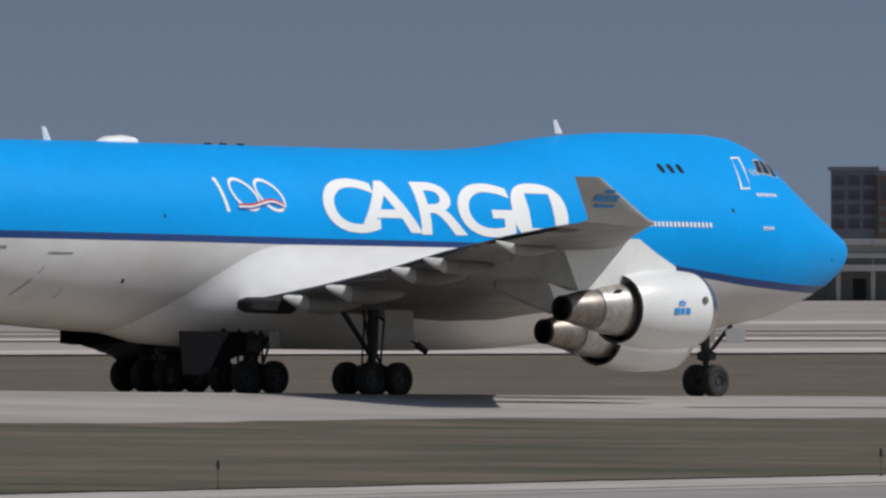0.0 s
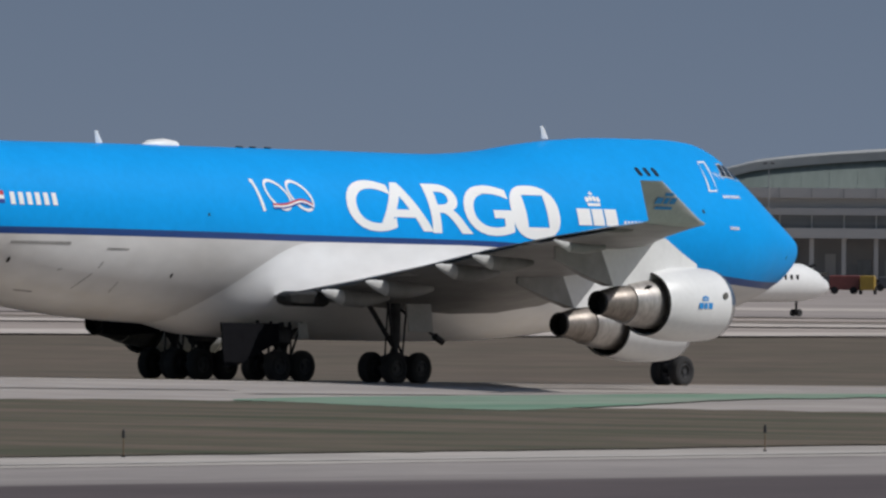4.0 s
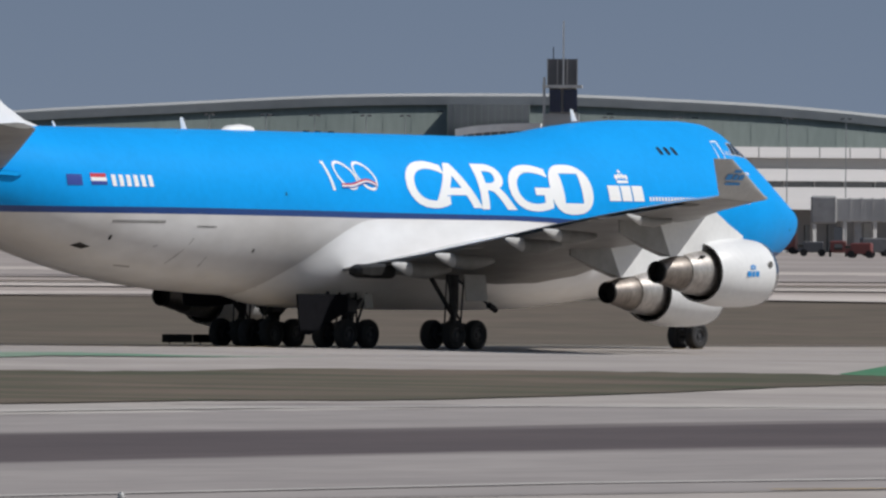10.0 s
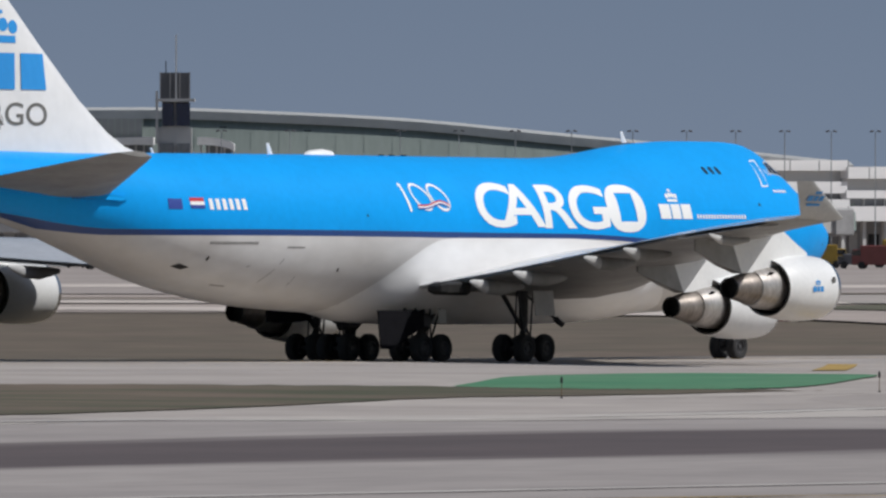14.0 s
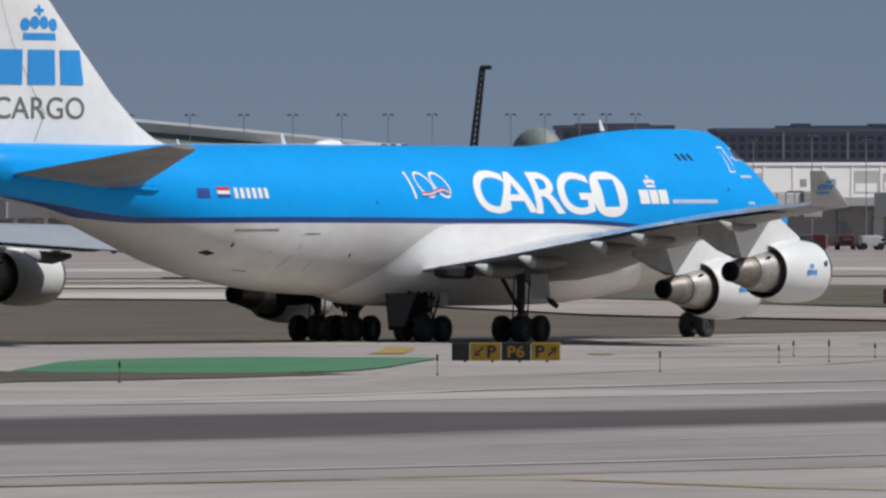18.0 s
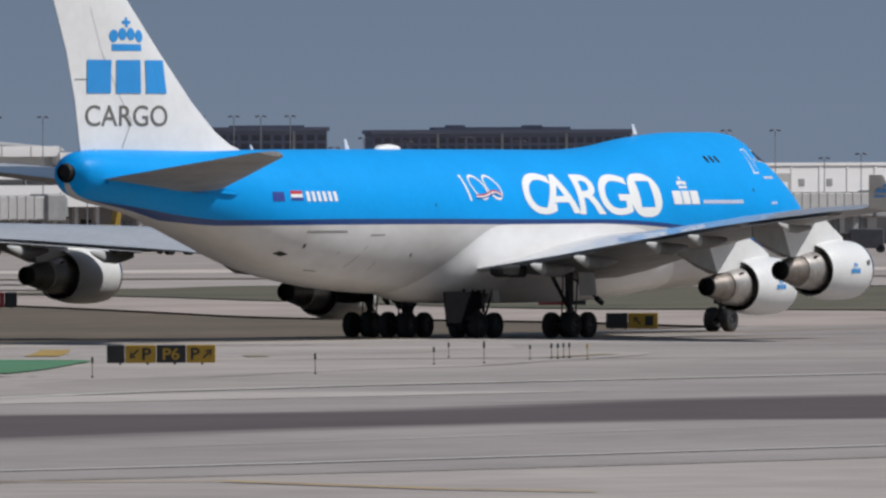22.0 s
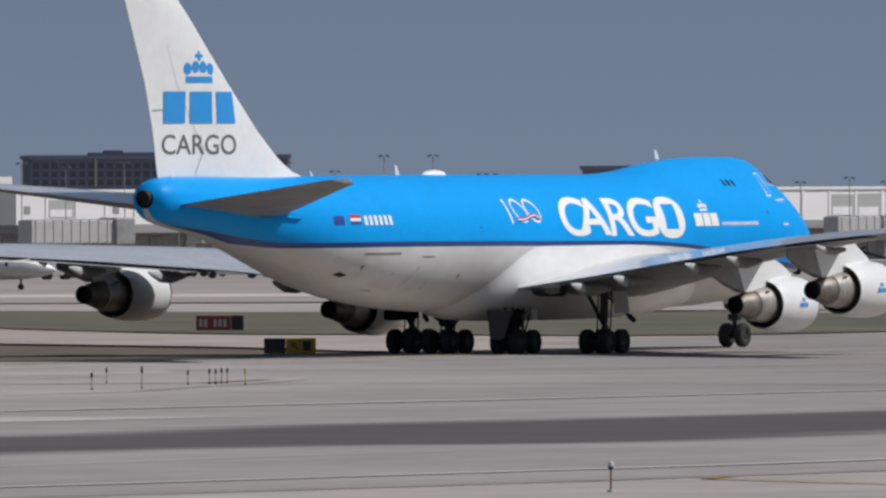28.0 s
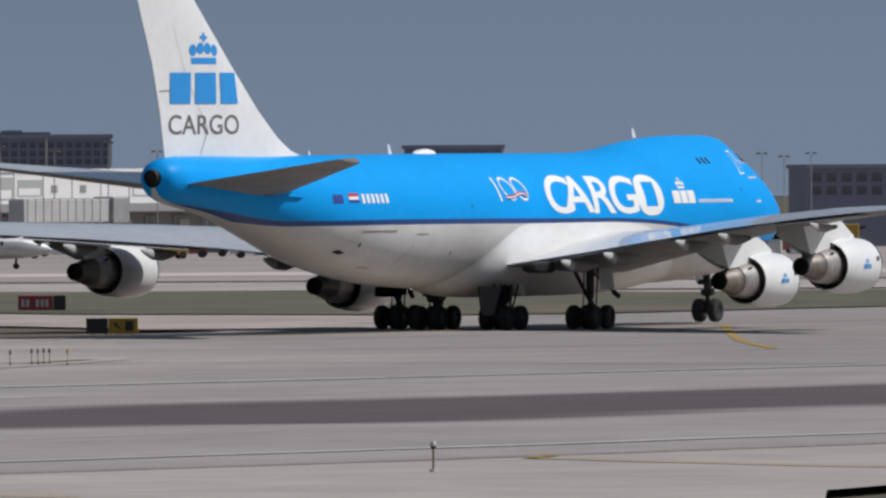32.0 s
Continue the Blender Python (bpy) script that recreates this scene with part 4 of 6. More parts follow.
for side in (-1, 1):
    leg = gear("wing_gear", -11.8, side * 5.5, 3.1, True)
    bm = bmesh.new()
    rod(bm, (-11.6, side * 5.5, 2.9), (-9.6, side * 5.9, 1.72), 0.06, 0.06, 8)
    rod(bm, (-9.85, side * 5.85, 1.86), (-9.45, side * 5.93, 1.62), 0.14, 0.12, 10)
    part("door_rod", bm, M["strut"], leg)
    bm = bmesh.new()
    box(bm, (-10.9, side * 5.95, 2.55), (1.5, 0.07, 1.1), Matrix.Rotation(side * 0.12, 3, "X"), bevel=0.03)
    part("gear_door", bm, M["greypaint"], leg, "pale grey gear door")
    leg = gear("body_gear", -14.45, side * 1.92, 2.3, True)
    bm = bmesh.new()
    # near-black door: the belly's shade is put into its paint
    skin(bm, [[(x, side * (2.95 + d + 0.08 * (2.1 - z)), z) for x, z in ((-19.1, 2.25), (-19.05, 0.6 if side < 0 else 1.75), (-18.4, 0.58 if side < 0 else 1.7), (-17.4, 0.95 if side < 0 else 1.7), (-15.75, 1.55 if side < 0 else 1.8), (-15.7, 2.25))] for d in (-0.035, 0.035)], caps=True)
    part("gear_door", bm, M["pit"], leg, "dark belly gear door hanging open")
    bm = bmesh.new()
    rod(bm, (-14.3, side * 1.92, 1.15), (-12.9, side * 1.7, 2.35), 0.08, 0.09, 8)
    rod(bm, (-14.6, side * 1.92, 1.4), (-16.2, side * 2.3, 2.3), 0.07, 0.08, 8)
    rod(bm, (-14.1, side * 2.2, 0.9), (-13.6, side * 2.35, 2.3), 0.05, 0.05, 8)
    part("drag_brace", bm, M["strut"], leg)
    bm = bmesh.new()
    box(bm, (-14.5, side * 1.92, 1.75), (1.0, 0.7, 0.75), bevel=0.15)
    for k in range(5):
        rod(bm, (-15.1 + 0.3 * k, side * (1.6 + 0.12 * k), 1.0 + 0.1 * (k % 2)), (-15.4 + 0.42 * k, side * 1.9, 2.3), 0.045, 0.045, 6)
    part("actuator", bm, M["strut"], leg)
    bm = bmesh.new()
    box(bm, (-14.0, side * 2.75, 1.98), (0.55, 0.06, 0.6), Matrix.Rotation(side * 0.15, 3, "X"), bevel=0.02)
    part("gear_door", bm, M["greypaint"], leg, "small pale belly gear door")
bm = bmesh.new()
rod(bm, (12.32, 0, 0.615), (12.32, 0, 1.5), 0.12, 0.12, 12)
rod(bm, (12.3, 0, 1.35), (12.2, 0, 2.7), 0.17, 0.2, 12)
rod(bm, (12.32, -0.5, 0.615), (12.32, 0.5, 0.615), 0.08, 0.08, 10)
rod(bm, (12.3, 0, 1.5), (13.7, 0, 2.7), 0.07, 0.08, 8)
box(bm, (12.35, 0, 1.55), (0.5, 0.62, 0.32), bevel=0.06)
box(bm, (12.0, 0, 2.1), (0.35, 0.7, 0.28), bevel=0.06)
leg = part("nose_gear", bm, M["strut"], airplane, "two-wheeled nose landing gear leg", smooth=True)
for dy in (-0.46, 0.46):
    wheel(12.32, dy)
for side in (-1, 1):
    bm = bmesh.new()
    box(bm, (13.1, side * 0.75, 2.3), (1.1, 0.05, 0.55), bevel=0.02)
    part("gear_door", bm, M["white"], leg, "white nose gear door")

# ---- markings on the ground ----
def patch(name, pts, dz, material, label, n=14):
    """A four-cornered painted area draped on the ground."""
    bm = bmesh.new()
    a, b, c, d = [Vector(p) for p in pts]
    rings = []
    for i in range(n + 1):
        row = []
        for j in range(n + 1):
            p = a.lerp(b, i / n).lerp(d.lerp(c, i / n), j / n)
            row.append((p.x, p.y, ground_z(p.x, p.y) + dz))
        rings.append(row)
    skin(bm, rings, close=False)
    for f in bm.faces:
        if f.normal.z < 0:
            f.normal_flip()
    me = bpy.data.meshes.new(name)
    bm.to_mesh(me)
    bm.free()
    me.materials.append(material)
    return tagged(new(name, me), label, name.replace("_", " "), kind="structure")


def trail(name, pts, w, dz, material, label):
    """A painted line or joint along points."""
    bm = bmesh.new()
    fine = []
    for p, q in zip(pts, pts[1:]):
        m = max(1, int(math.hypot(q[0] - p[0], q[1] - p[1]) / 6))
        fine += [(p[0] + (q[0] - p[0]) * k / m, p[1] + (q[1] - p[1]) * k / m) for k in range(m)]
    fine.append(pts[-1])
    rings = []
    for i, p in enumerate(fine):
        q, r = fine[max(0, i - 1)], fine[min(len(fine) - 1, i + 1)]
        t = Vector((r[0] - q[0], r[1] - q[1])).normalized()
        rings.append([(p[0] - t.y * k * w / 2, p[1] + t.x * k * w / 2, ground_z(p[0] - t.y * k * w / 2, p[1] + t.x * k * w / 2) + dz) for k in (-1, 1)])
    skin(bm, rings, close=False)
    for f in bm.faces:
        if f.normal.z < 0:
            f.normal_flip()
    me = bpy.data.meshes.new(name)
    bm.to_mesh(me)
    bm.free()
    me.materials.append(material)
    return tagged(new(name, me), label, "marking", kind="structure")


random.seed(2)
def island(label, far, near, n, paint="green"):
    """A green painted island between two edges given by bearing and distance from the camera's stand."""
    f, g = smooth_table(far), smooth_table(near)
    a, b = far[0][0], far[-1][0]
    bm = bmesh.new()
    rings = []
    for i in range(n + 1):
        s = a + (b - a) * i / n
        d0, d1 = g(s)[0], f(s)[0]
        d0 += random.uniform(-0.8, 0.8)
        row = []
        for j in range(25):
            d = d0 + (d1 - d0) * j / 24
            p = (d * math.cos(radians(s)), d * math.sin(radians(s)))
            row.append((*p, ground_z(*p) + 0.08))
        rings.append(row)
    skin(bm, rings, close=False)
    for q in bm.faces:
        if q.normal.z < 0:
            q.normal_flip()
    ob = part("green_island", bm, M[paint], None)
    tagged(ob, label, "green island", kind="structure")


island("green painted pavement island", [(37.72, 521), (38.18, 515), (38.64, 508), (39.1, 498), (39.57, 491), (39.91, 483), (40.16, 468), (40.43, 454)],
       [(37.72, 515), (37.95, 503), (38.3, 470), (38.64, 455), (38.87, 446), (39.1, 438), (39.3, 432), (39.5, 434), (39.73, 438), (39.91, 441), (40.16, 447), (40.43, 451)], 90, "green_faded")
island("green painted pavement island beside the sign", [(32.9, 484), (33.0, 487), (33.31, 488), (33.62, 491), (33.8, 489), (34.08, 482), (34.4, 472), (34.55, 453), (34.63, 445)],
       [(32.9, 480), (32.97, 470), (33.08, 456), (33.2, 447), (33.35, 442), (33.62, 438.5), (33.97, 438.5), (34.31, 439.5), (34.63, 443.8)], 90)
island("faded green streak on the taxiway", [(36.6, 508), (37.2, 513), (37.7, 519), (38.2, 512), (38.5, 506)], [(36.6, 503), (37.2, 505), (37.7, 509), (38.2, 500), (38.5, 492)], 40, "green_faded")
# infield grass between the runway and the taxiway: its far and near edge as seen from the camera's stand, by bearing
far_edge = smooth_table([(33.1, 437), (33.3, 437.6), (33.9, 440), (34.6, 444), (35.5, 446), (36.66, 447), (37.6, 437), (38.5, 440), (39.4, 442), (40.6, 450), (41.5, 445), (42.4, 438), (43.1, 430), (43.8, 422), (44.5, 417), (46, 412), (56, 400)])
near_edge = smooth_table([(33.1, 437), (33.3, 435.5), (33.9, 426), (34.6, 419), (35.5, 393), (36.66, 367), (38.5, 344.4), (40, 333.5), (41.5, 323.6), (43, 314.4), (45, 303.2), (48, 288.5), (56, 258.6)])
bm = bmesh.new()
rings = []
for i in range(160):
    b = 33.1 + 22.9 * (i / 159) ** 1.3
    d0, d1 = near_edge(b)[0], far_edge(b)[0]
    d0, d1 = d0 + random.uniform(-0.6, 0.6), d1 + random.uniform(-1.2, 1.2)
    row = []
    for j in range(49):
        d = d0 + (d1 - d0) * j / 48
        p = (d * math.cos(radians(b)), d * math.sin(radians(b)))
        row.append((*p, ground_z(*p) + 0.072))
    rings.append(row)
skin(bm, rings, close=False)
infield = part("infield_grass", bm, M["infield"], None, smooth=True)
tagged(infield, "dry brown-green grass strip beside the runway", "grass", kind="structure")
patch("shoulder", [(-300, 206), (345, 206), (340, 214.3), (-300, 214.3)], 0.045, M["shoulder"], "light concrete runway shoulder", 40)
trail("edge_line", [(-300, 208.5), (300, 208.5), (318, 211.5), (338, 217), (352, 218.8), (375, 218.4), (900, 217)], 0.9, 0.06, M["faintline"], "white painted runway edge line")
trail("edge_line", [(-300, 166), (216, 155.5), (240, 150.5), (267, 147), (330, 145), (900, 143)], 0.5, 0.06, M["faintline"], "worn white painted runway edge line")
trail("joint", [(-300, 159.9), (180, 154.9), (216, 149.2), (230, 145.9), (238, 143.9), (251, 141.9), (267, 140.7), (330, 138.4), (900, 136.3)], 0.2, 0.06, M["scuff"], "black joint along the runway")
trail("joint", [(345, 232.2), (360, 234.2), (367.5, 233.4), (379, 236.9), (396, 240.8), (412, 247.2), (418, 249.6), (437, 258.6)], 0.22, 0.066, M["scuff"], "dark joint along the curved fillet")
trail("joint", [(505, 354.3), (594, 354.3), (612, 356.8)], 0.8, 0.07, M["seal"], "dark edge of the taxiway")
trail("lead_line", [(-300, 346), (330, 346), (640, 346), (1000, 346)], 0.5, 0.07, M["yellow"], "yellow taxiway centre line")
trail("lead_line", [(215, 150), (224, 146.6), (226, 143.2), (223.8, 139.3), (222, 135.8), (221.2, 132)], 0.4, 0.06, M["yellow"], "curved yellow lead-off line")
trail("lead_line", [(256, 141.3), (253.8, 140.6), (251.8, 137.1), (249.1, 131.7), (247.5, 127)], 0.35, 0.06, M["yellow"], "curved yellow lead-off line")
trail("lead_line", [(640, 343), (611.8, 327.6), (476, 253)], 0.45, 0.07, M["yellow"], "curved yellow lead-off line on the taxiway")
trail("verge_line", [(405, 262), (411, 258), (425, 255.5), (440, 262)], 0.8, 0.07, M["yellow_worn"], "worn yellowish strip along the markers")
trail("verge_line", [(430.6, 271.3), (444, 280), (458, 283.5), (476, 291)], 0.8, 0.07, M["yellow_worn"], "worn yellowish strip on the taxiway")
patch("chevron", [(438.6, 286.7), (439.3, 285.6), (503.3, 326.6), (502.6, 327.7)], 0.07, M["yellow"], "broad yellow painted pavement mark")
for y, w in ((292, 0.4), (335, 0.4)):
    trail("joint", [(330, y), (900, y)], w, 0.065, M["scuff"], "dark sealed joint in the concrete")
for x in (420, 470, 530):
    trail("joint", [(x, 214), (x, 354)], 0.4, 0.065, M["seal"], "dark sealed joint across the concrete")
random.seed(3)
for k in range(6):
    x, y = random.uniform(200, 420), random.choice((random.uniform(150, 206), random.uniform(156, 172)))
    ln = random.uniform(6, 40)
    trail("scuff", [(x, y), (x + ln, y + random.uniform(-0.4, 0.4))], random.uniform(0.15, 0.5), 0.055, M["faintline"], "faint scuff along the runway")
for k in range(22):
    x, y = random.uniform(250, 620), random.uniform(262, 360)
    trail("scuff", [(x, y), (x + random.uniform(8, 50), y + random.uniform(-1, 1))], random.uniform(0.3, 1.2), 0.062, M["scuff"] if k % 3 == 0 else M["shoulder"], "faint stain along the taxiway")

# ---- the far field, across the line of sight ----
FAR = pose(0, 0, 0, 0, 0, -55)
CR, SR = math.cos(radians(35)), math.sin(radians(35))


def far_xy(u, r):
    """u metres to the right of the middle line, r metres out along it."""
    return (CR * r + SR * u, SR * r - CR * u)


def at_bearing(b, r):
    """Metres to the right at range r for a bearing in degrees."""
    return r * math.tan(radians(35 - b))


def far_strip(name, r0, r1, u0, u1, material, label, dz=0.06):
    bm = bmesh.new()
    rings = []
    for i in range(81):
        u = u0 + (u1 - u0) * i / 80
        row = []
        for j in range(25):
            r = r0 + (r1 - r0) * j / 24
            p = far_xy(u, r)
            row.append((*p, ground_z(*p) + dz))
        rings.append(row)
    skin(bm, rings, close=False)
    for f in bm.faces:
        if f.normal.z < 0:
            f.normal_flip()
    me = bpy.data.meshes.new(name)
    bm.to_mesh(me)
    bm.free()
    me.materials.append(material)
    return tagged(new(name, me), label, name.replace("_", " "), kind="structure")


def wedge(name, near, far, material, label, dz, span=None, n=90, m=16):
    """A strip of far ground between two edges given by bearing and distance from the camera's stand."""
    f, g = smooth_table(far), smooth_table(near)
    a, b = span or (near[0][0], near[-1][0])
    bm = bmesh.new()
    rings = []
    for i in range(n + 1):
        w = a + (b - a) * i / n
        d0, d1 = g(w)[0], f(w)[0]
        rings.append([((d0 + (d1 - d0) * j / m) * math.cos(radians(w)), (d0 + (d1 - d0) * j / m) * math.sin(radians(w))) for j in range(m + 1)])
    skin(bm, [[(x, y, ground_z(x, y) + dz) for x, y in row] for row in rings], close=False)
    return tagged(part(name, bm, material, None, smooth=True), label, name.replace("_", " "), kind="structure")


far_strip("far_turf", 560, 1000, -520, 520, M["farturf"], "mown brown turf beyond the taxiway", -0.06)
CROSS_NEAR = [(27, 700), (29, 702), (29.9, 706), (30.4, 715), (30.9, 735), (31.5, 750), (32.2, 768), (32.65, 800), (33.1, 832), (33.7, 866), (34.3, 880), (35, 896), (36.4, 925), (37.5, 915), (38.5, 890), (40, 868), (42, 860), (45, 858), (56, 858)]
CROSS_FAR = [(27, 832), (27.7, 817), (28.4, 797), (28.8, 787), (29.4, 783), (29.8, 789), (31, 803), (31.6, 826), (32.2, 862), (32.65, 905), (33.3, 940), (34, 950), (36, 960), (37.5, 950), (40, 930), (42, 912), (45, 905), (56, 905)]
wedge("far_taxiway", CROSS_NEAR, CROSS_FAR, M["lightpave"], "pale concrete taxiway far across the field", 0.05, (33.6, 56))
wedge("far_taxiway", CROSS_NEAR, CROSS_FAR, M["farpave"], "weathered concrete taxiway joining from the far field", 0.05, (27, 33.6))
far_strip("far_pavement", 903, 1160, -520, 520, M["farpave"], "weathered concrete of a far taxiway", 0.0)
wedge("far_turf", [(27, 830), (27.7, 815), (28.4, 796), (28.8, 786), (29.4, 782), (29.8, 788), (31, 802), (31.6, 825), (32.2, 861), (32.65, 905), (33.3, 945)],
      [(27, 985), (27.7, 985), (28.4, 965), (28.8, 985), (29.4, 995), (29.8, 1000), (31, 1012), (31.6, 1035), (32.2, 1045), (32.65, 1010), (33.3, 950)],
      M["fargreen"], "greenish turf strip between far taxiways", 0.12)
far_strip("far_pavement", 1003, 1048, -520, 35, M["lightpave"], "bright band of new concrete far off", 0.1)
far_strip("far_pavement", 1010, 1150, 30, 520, M["taxi"], "bright band of new concrete far off", 0.1)
far_strip("far_turf", 1062, 1080, -520, 35, M["farturf"], "thin strip of turf far off", 0.14)
far_strip("far_turf", 1154, 1172, 20, 520, M["farturf"], "thin strip of turf far off", 0.14)
far_strip("apron", 1158, 2100, -700, 700, M["apron"], "grey apron in front of the terminal", 0.08)
far_strip("far_pavement", 1290, 1330, -520, 520, M["lightpave"], "bright band of apron concrete", 0.12)

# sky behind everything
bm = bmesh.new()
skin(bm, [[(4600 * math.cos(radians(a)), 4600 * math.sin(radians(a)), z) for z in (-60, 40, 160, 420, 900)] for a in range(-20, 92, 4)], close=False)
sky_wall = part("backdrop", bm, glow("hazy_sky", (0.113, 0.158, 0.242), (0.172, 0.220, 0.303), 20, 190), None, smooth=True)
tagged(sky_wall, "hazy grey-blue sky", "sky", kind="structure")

# ---- terminal ----
R0 = 1660.0
BASE = -4.0
M.update({
    "whitewall": mat("white_wall_panel", (0.82, 0.80, 0.79), 0.7, vary=0.08, scale=0.12, fine=8, tint=(0.70, 0.68, 0.67)),
    "palewall": mat("pale_wall_panel", (0.50, 0.49, 0.48), 0.7, vary=0.06, scale=0.12, fine=8, tint=(0.42, 0.41, 0.40)),
    "greyroof": mat("grey_green_roof", (0.20, 0.235, 0.215), 0.6, vary=0.07, scale=0.06, fine=10, stretch=(3, 1, 0.3), tint=(0.165, 0.20, 0.185)),
    "lightroof": mat("light_roof_edge", (0.42, 0.42, 0.41), 0.65, vary=0.06, scale=0.1),
    # wall grey for undercrofts: shade darkens it, haze lifts it, both as colour
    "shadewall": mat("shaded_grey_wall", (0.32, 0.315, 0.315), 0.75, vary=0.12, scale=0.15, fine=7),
    # far dark glass, and the slate facade below, lightened for haze in the colour
    "darkglass": mat("hazy_terminal_glass", (0.19, 0.203, 0.22), 0.25, vary=0.2, scale=0.3, fine=6, tint=(0.18, 0.185, 0.19)),
    "brick": mat("brown_brick", (0.20, 0.145, 0.115), 0.85, vary=0.10, scale=0.2, fine=12, tint=(0.16, 0.115, 0.095)),
    "darkblock": mat("hazy_slate_facade", (0.145, 0.17, 0.235), 0.7, vary=0.14, scale=0.05, fine=12, tint=(0.19, 0.185, 0.225)),
    "steelpost": mat("galvanised_post", (0.34, 0.35, 0.36), 0.5, 0.4, vary=0.05),
    "dimglass": mat("dim_office_glass", (0.14, 0.138, 0.17), 0.6, vary=0.2, scale=0.3),
    "towerdark": mat("dark_tower_panel", (0.11, 0.11, 0.12), 0.6, vary=0.10, scale=0.3),
    "towerblue": mat("blue_tower_glass", (0.02, 0.03, 0.075), 0.15, vary=0.08, scale=0.4),
    "teal": mat("pale_teal_paint", (0.16, 0.46, 0.52), 0.4, vary=0.04, scale=0.3),
    "silver": mat("silver_grey_paint", (0.42, 0.42, 0.42), 0.4, 0.2, vary=0.05, scale=0.4),
    "jetwhite": mat("jet_white_paint", (0.76, 0.76, 0.75), 0.4, vary=0.03, scale=0.4),
    "jetblue": mat("deep_blue_paint", (0.015, 0.04, 0.22), 0.4, vary=0.05, scale=0.6),
    "vehyellow": mat("yellow_vehicle_paint", (0.34, 0.22, 0.03), 0.45, vary=0.08, scale=1),
    "vehred": mat("red_vehicle_paint", (0.20, 0.055, 0.05), 0.45, vary=0.08, scale=1),
    "vehwhite": mat("white_vehicle_paint", (0.65, 0.65, 0.64), 0.45, vary=0.08, scale=1),
})


def far_m(u, r, z=BASE, turn=0):
    return pose(*far_xy(u, r), z, 0, 0, -55 + turn)


_unit = {}


def block(parent, name, u0, u1, z0, z1, d0, d1, material, label=""):
    """A box part in its building's space: across, up and in depth, on a shared unit mesh for each material."""
    key = material.name
    if key not in _unit:
        bm = bmesh.new()
        bmesh.ops.create_cube(bm, size=1)
        me = bpy.data.meshes.new("block")
        bm.to_mesh(me)
        bm.free()
        me.materials.append(material)
        _unit[key] = me
    ob = new(name, _unit[key])
    ob.parent = parent
    ob.location = ((u0 + u1) / 2, (d0 + d1) / 2, (z0 + z1) / 2)
    ob.scale = (u1 - u0, d1 - d0, z1 - z0)
    return tagged(ob, label)


def bearing_span(a, b, r):
    return at_bearing(a, r), at_bearing(b, r)


def height(z, r_from, r=R0):
    """A height seen at one range, carried to another range along the sight line, over the apron."""
    return 6.08 + (z - 6.08) * r / r_from - BASE


# long hall with an arched roof
hall = thing("terminal_hall", "long terminal hall with an arched grey-green roof", "building", far_m(0, R0 + 26))
ROOF = [(39.25, 5.4), (38.75, 7.5), (38.5, 9.0), (38.28, 10.4), (37.4, 12.0), (36.43, 13.1), (35.9, 13.2), (35.28, 12.7), (34.89, 12.2), (34.2, 10.6), (33.5, 8.9), (33.0, 7.6)]
us = [at_bearing(a, R0 + 26) for a, _ in ROOF]
zs = [height(z, 1450, R0 + 26) for _, z in ROOF]
roof_at = smooth_table(list(zip(us, zs)))
bm = bmesh.new()
N = 60
skin(bm, [[(u, -11.0 * (1 - v) ** 1.3, 4.0 + v * (roof_at(u)[0] - 5.0)) for v in (0, 0.25, 0.5, 0.75, 1)] for u in [us[0] + (us[-1] - us[0]) * i / N for i in range(N + 1)]], close=False)
part("roof_skin", bm, M["greyroof"], hall, "ribbed grey-green curved cladding", smooth=True)
bm = bmesh.new()
skin(bm, [[(u, -0.6, roof_at(u)[0] - 1.05), (u, -0.6, roof_at(u)[0]), (u, 12, roof_at(u)[0] + 0.4), (u, 12, 4.0)] for u in [us[0] + (us[-1] - us[0]) * i / N for i in range(N + 1)]], close=False)
part("roof_edge", bm, M["lightroof"], hall, "pale rounded roof edge", smooth=True)
u = us[0] + 3
k = 0
while u < us[-1] - 3:
    top = roof_at(u)[0] - 1.1
    bm = bmesh.new()
    skin(bm, [[(u + e, -11.0 * (1 - v) ** 1.3 - d, 4.2 + v * (top - 4.2)) for e, d in ((-0.08, 0.0), (-0.08, 0.07), (0.08, 0.07), (0.08, 0.0))] for v in (0, 0.25, 0.5, 0.75, 1)], caps=True)
    part("rib", bm, M["greyroof"], hall)
    if k % 3 == 1:
        block(hall, "roof_lamp", u - 0.4, u + 0.4, top - 0.9, top - 0.65, -0.5, -0.2, M["black"])
    u += 3.4
    k += 1
a, b = bearing_span(36.23, 35.9, R0 + 26)
block(hall, "glazed_bay", a, b, 6, height(12.4, 1450, R0), -9.4, -0.2, M["darkglass"], "tall dark glazed bay")
for i in range(13):
    x = a + (b - a) * i / 12
    block(hall, "mullion", x - 0.07, x + 0.07, 6, height(12.4, 1450, R0), -9.55, -9.4, M["greyroof"])

# ramp tower in front of the hall
tower = thing("ramp_tower", "slim grey ramp control tower with dark blue glass and a mast", "tower", far_m(0, R0))
a, b = bearing_span(35.83, 35.71, R0)
za, zb, zc, zd = height(17.0, 1440), height(13.9, 1440), height(11.4, 1440), height(20.9, 1440)
block(tower, "upper_shaft", a, b, zb + 0.5, za, 0, 4, M["towerdark"], "dark panelled upper shaft")
for i in range(4):
    x = a + (b - a) * i / 3
    block(tower, "shaft_rib", x - 0.07, x + 0.07, zb + 0.5, za + 0.05, -0.12, 0, M["shadewall"])
block(tower, "ledge", a - 0.6, b + 0.6, zb + 0.15, zb + 0.5, -0.7, 4.6, M["palewall"])
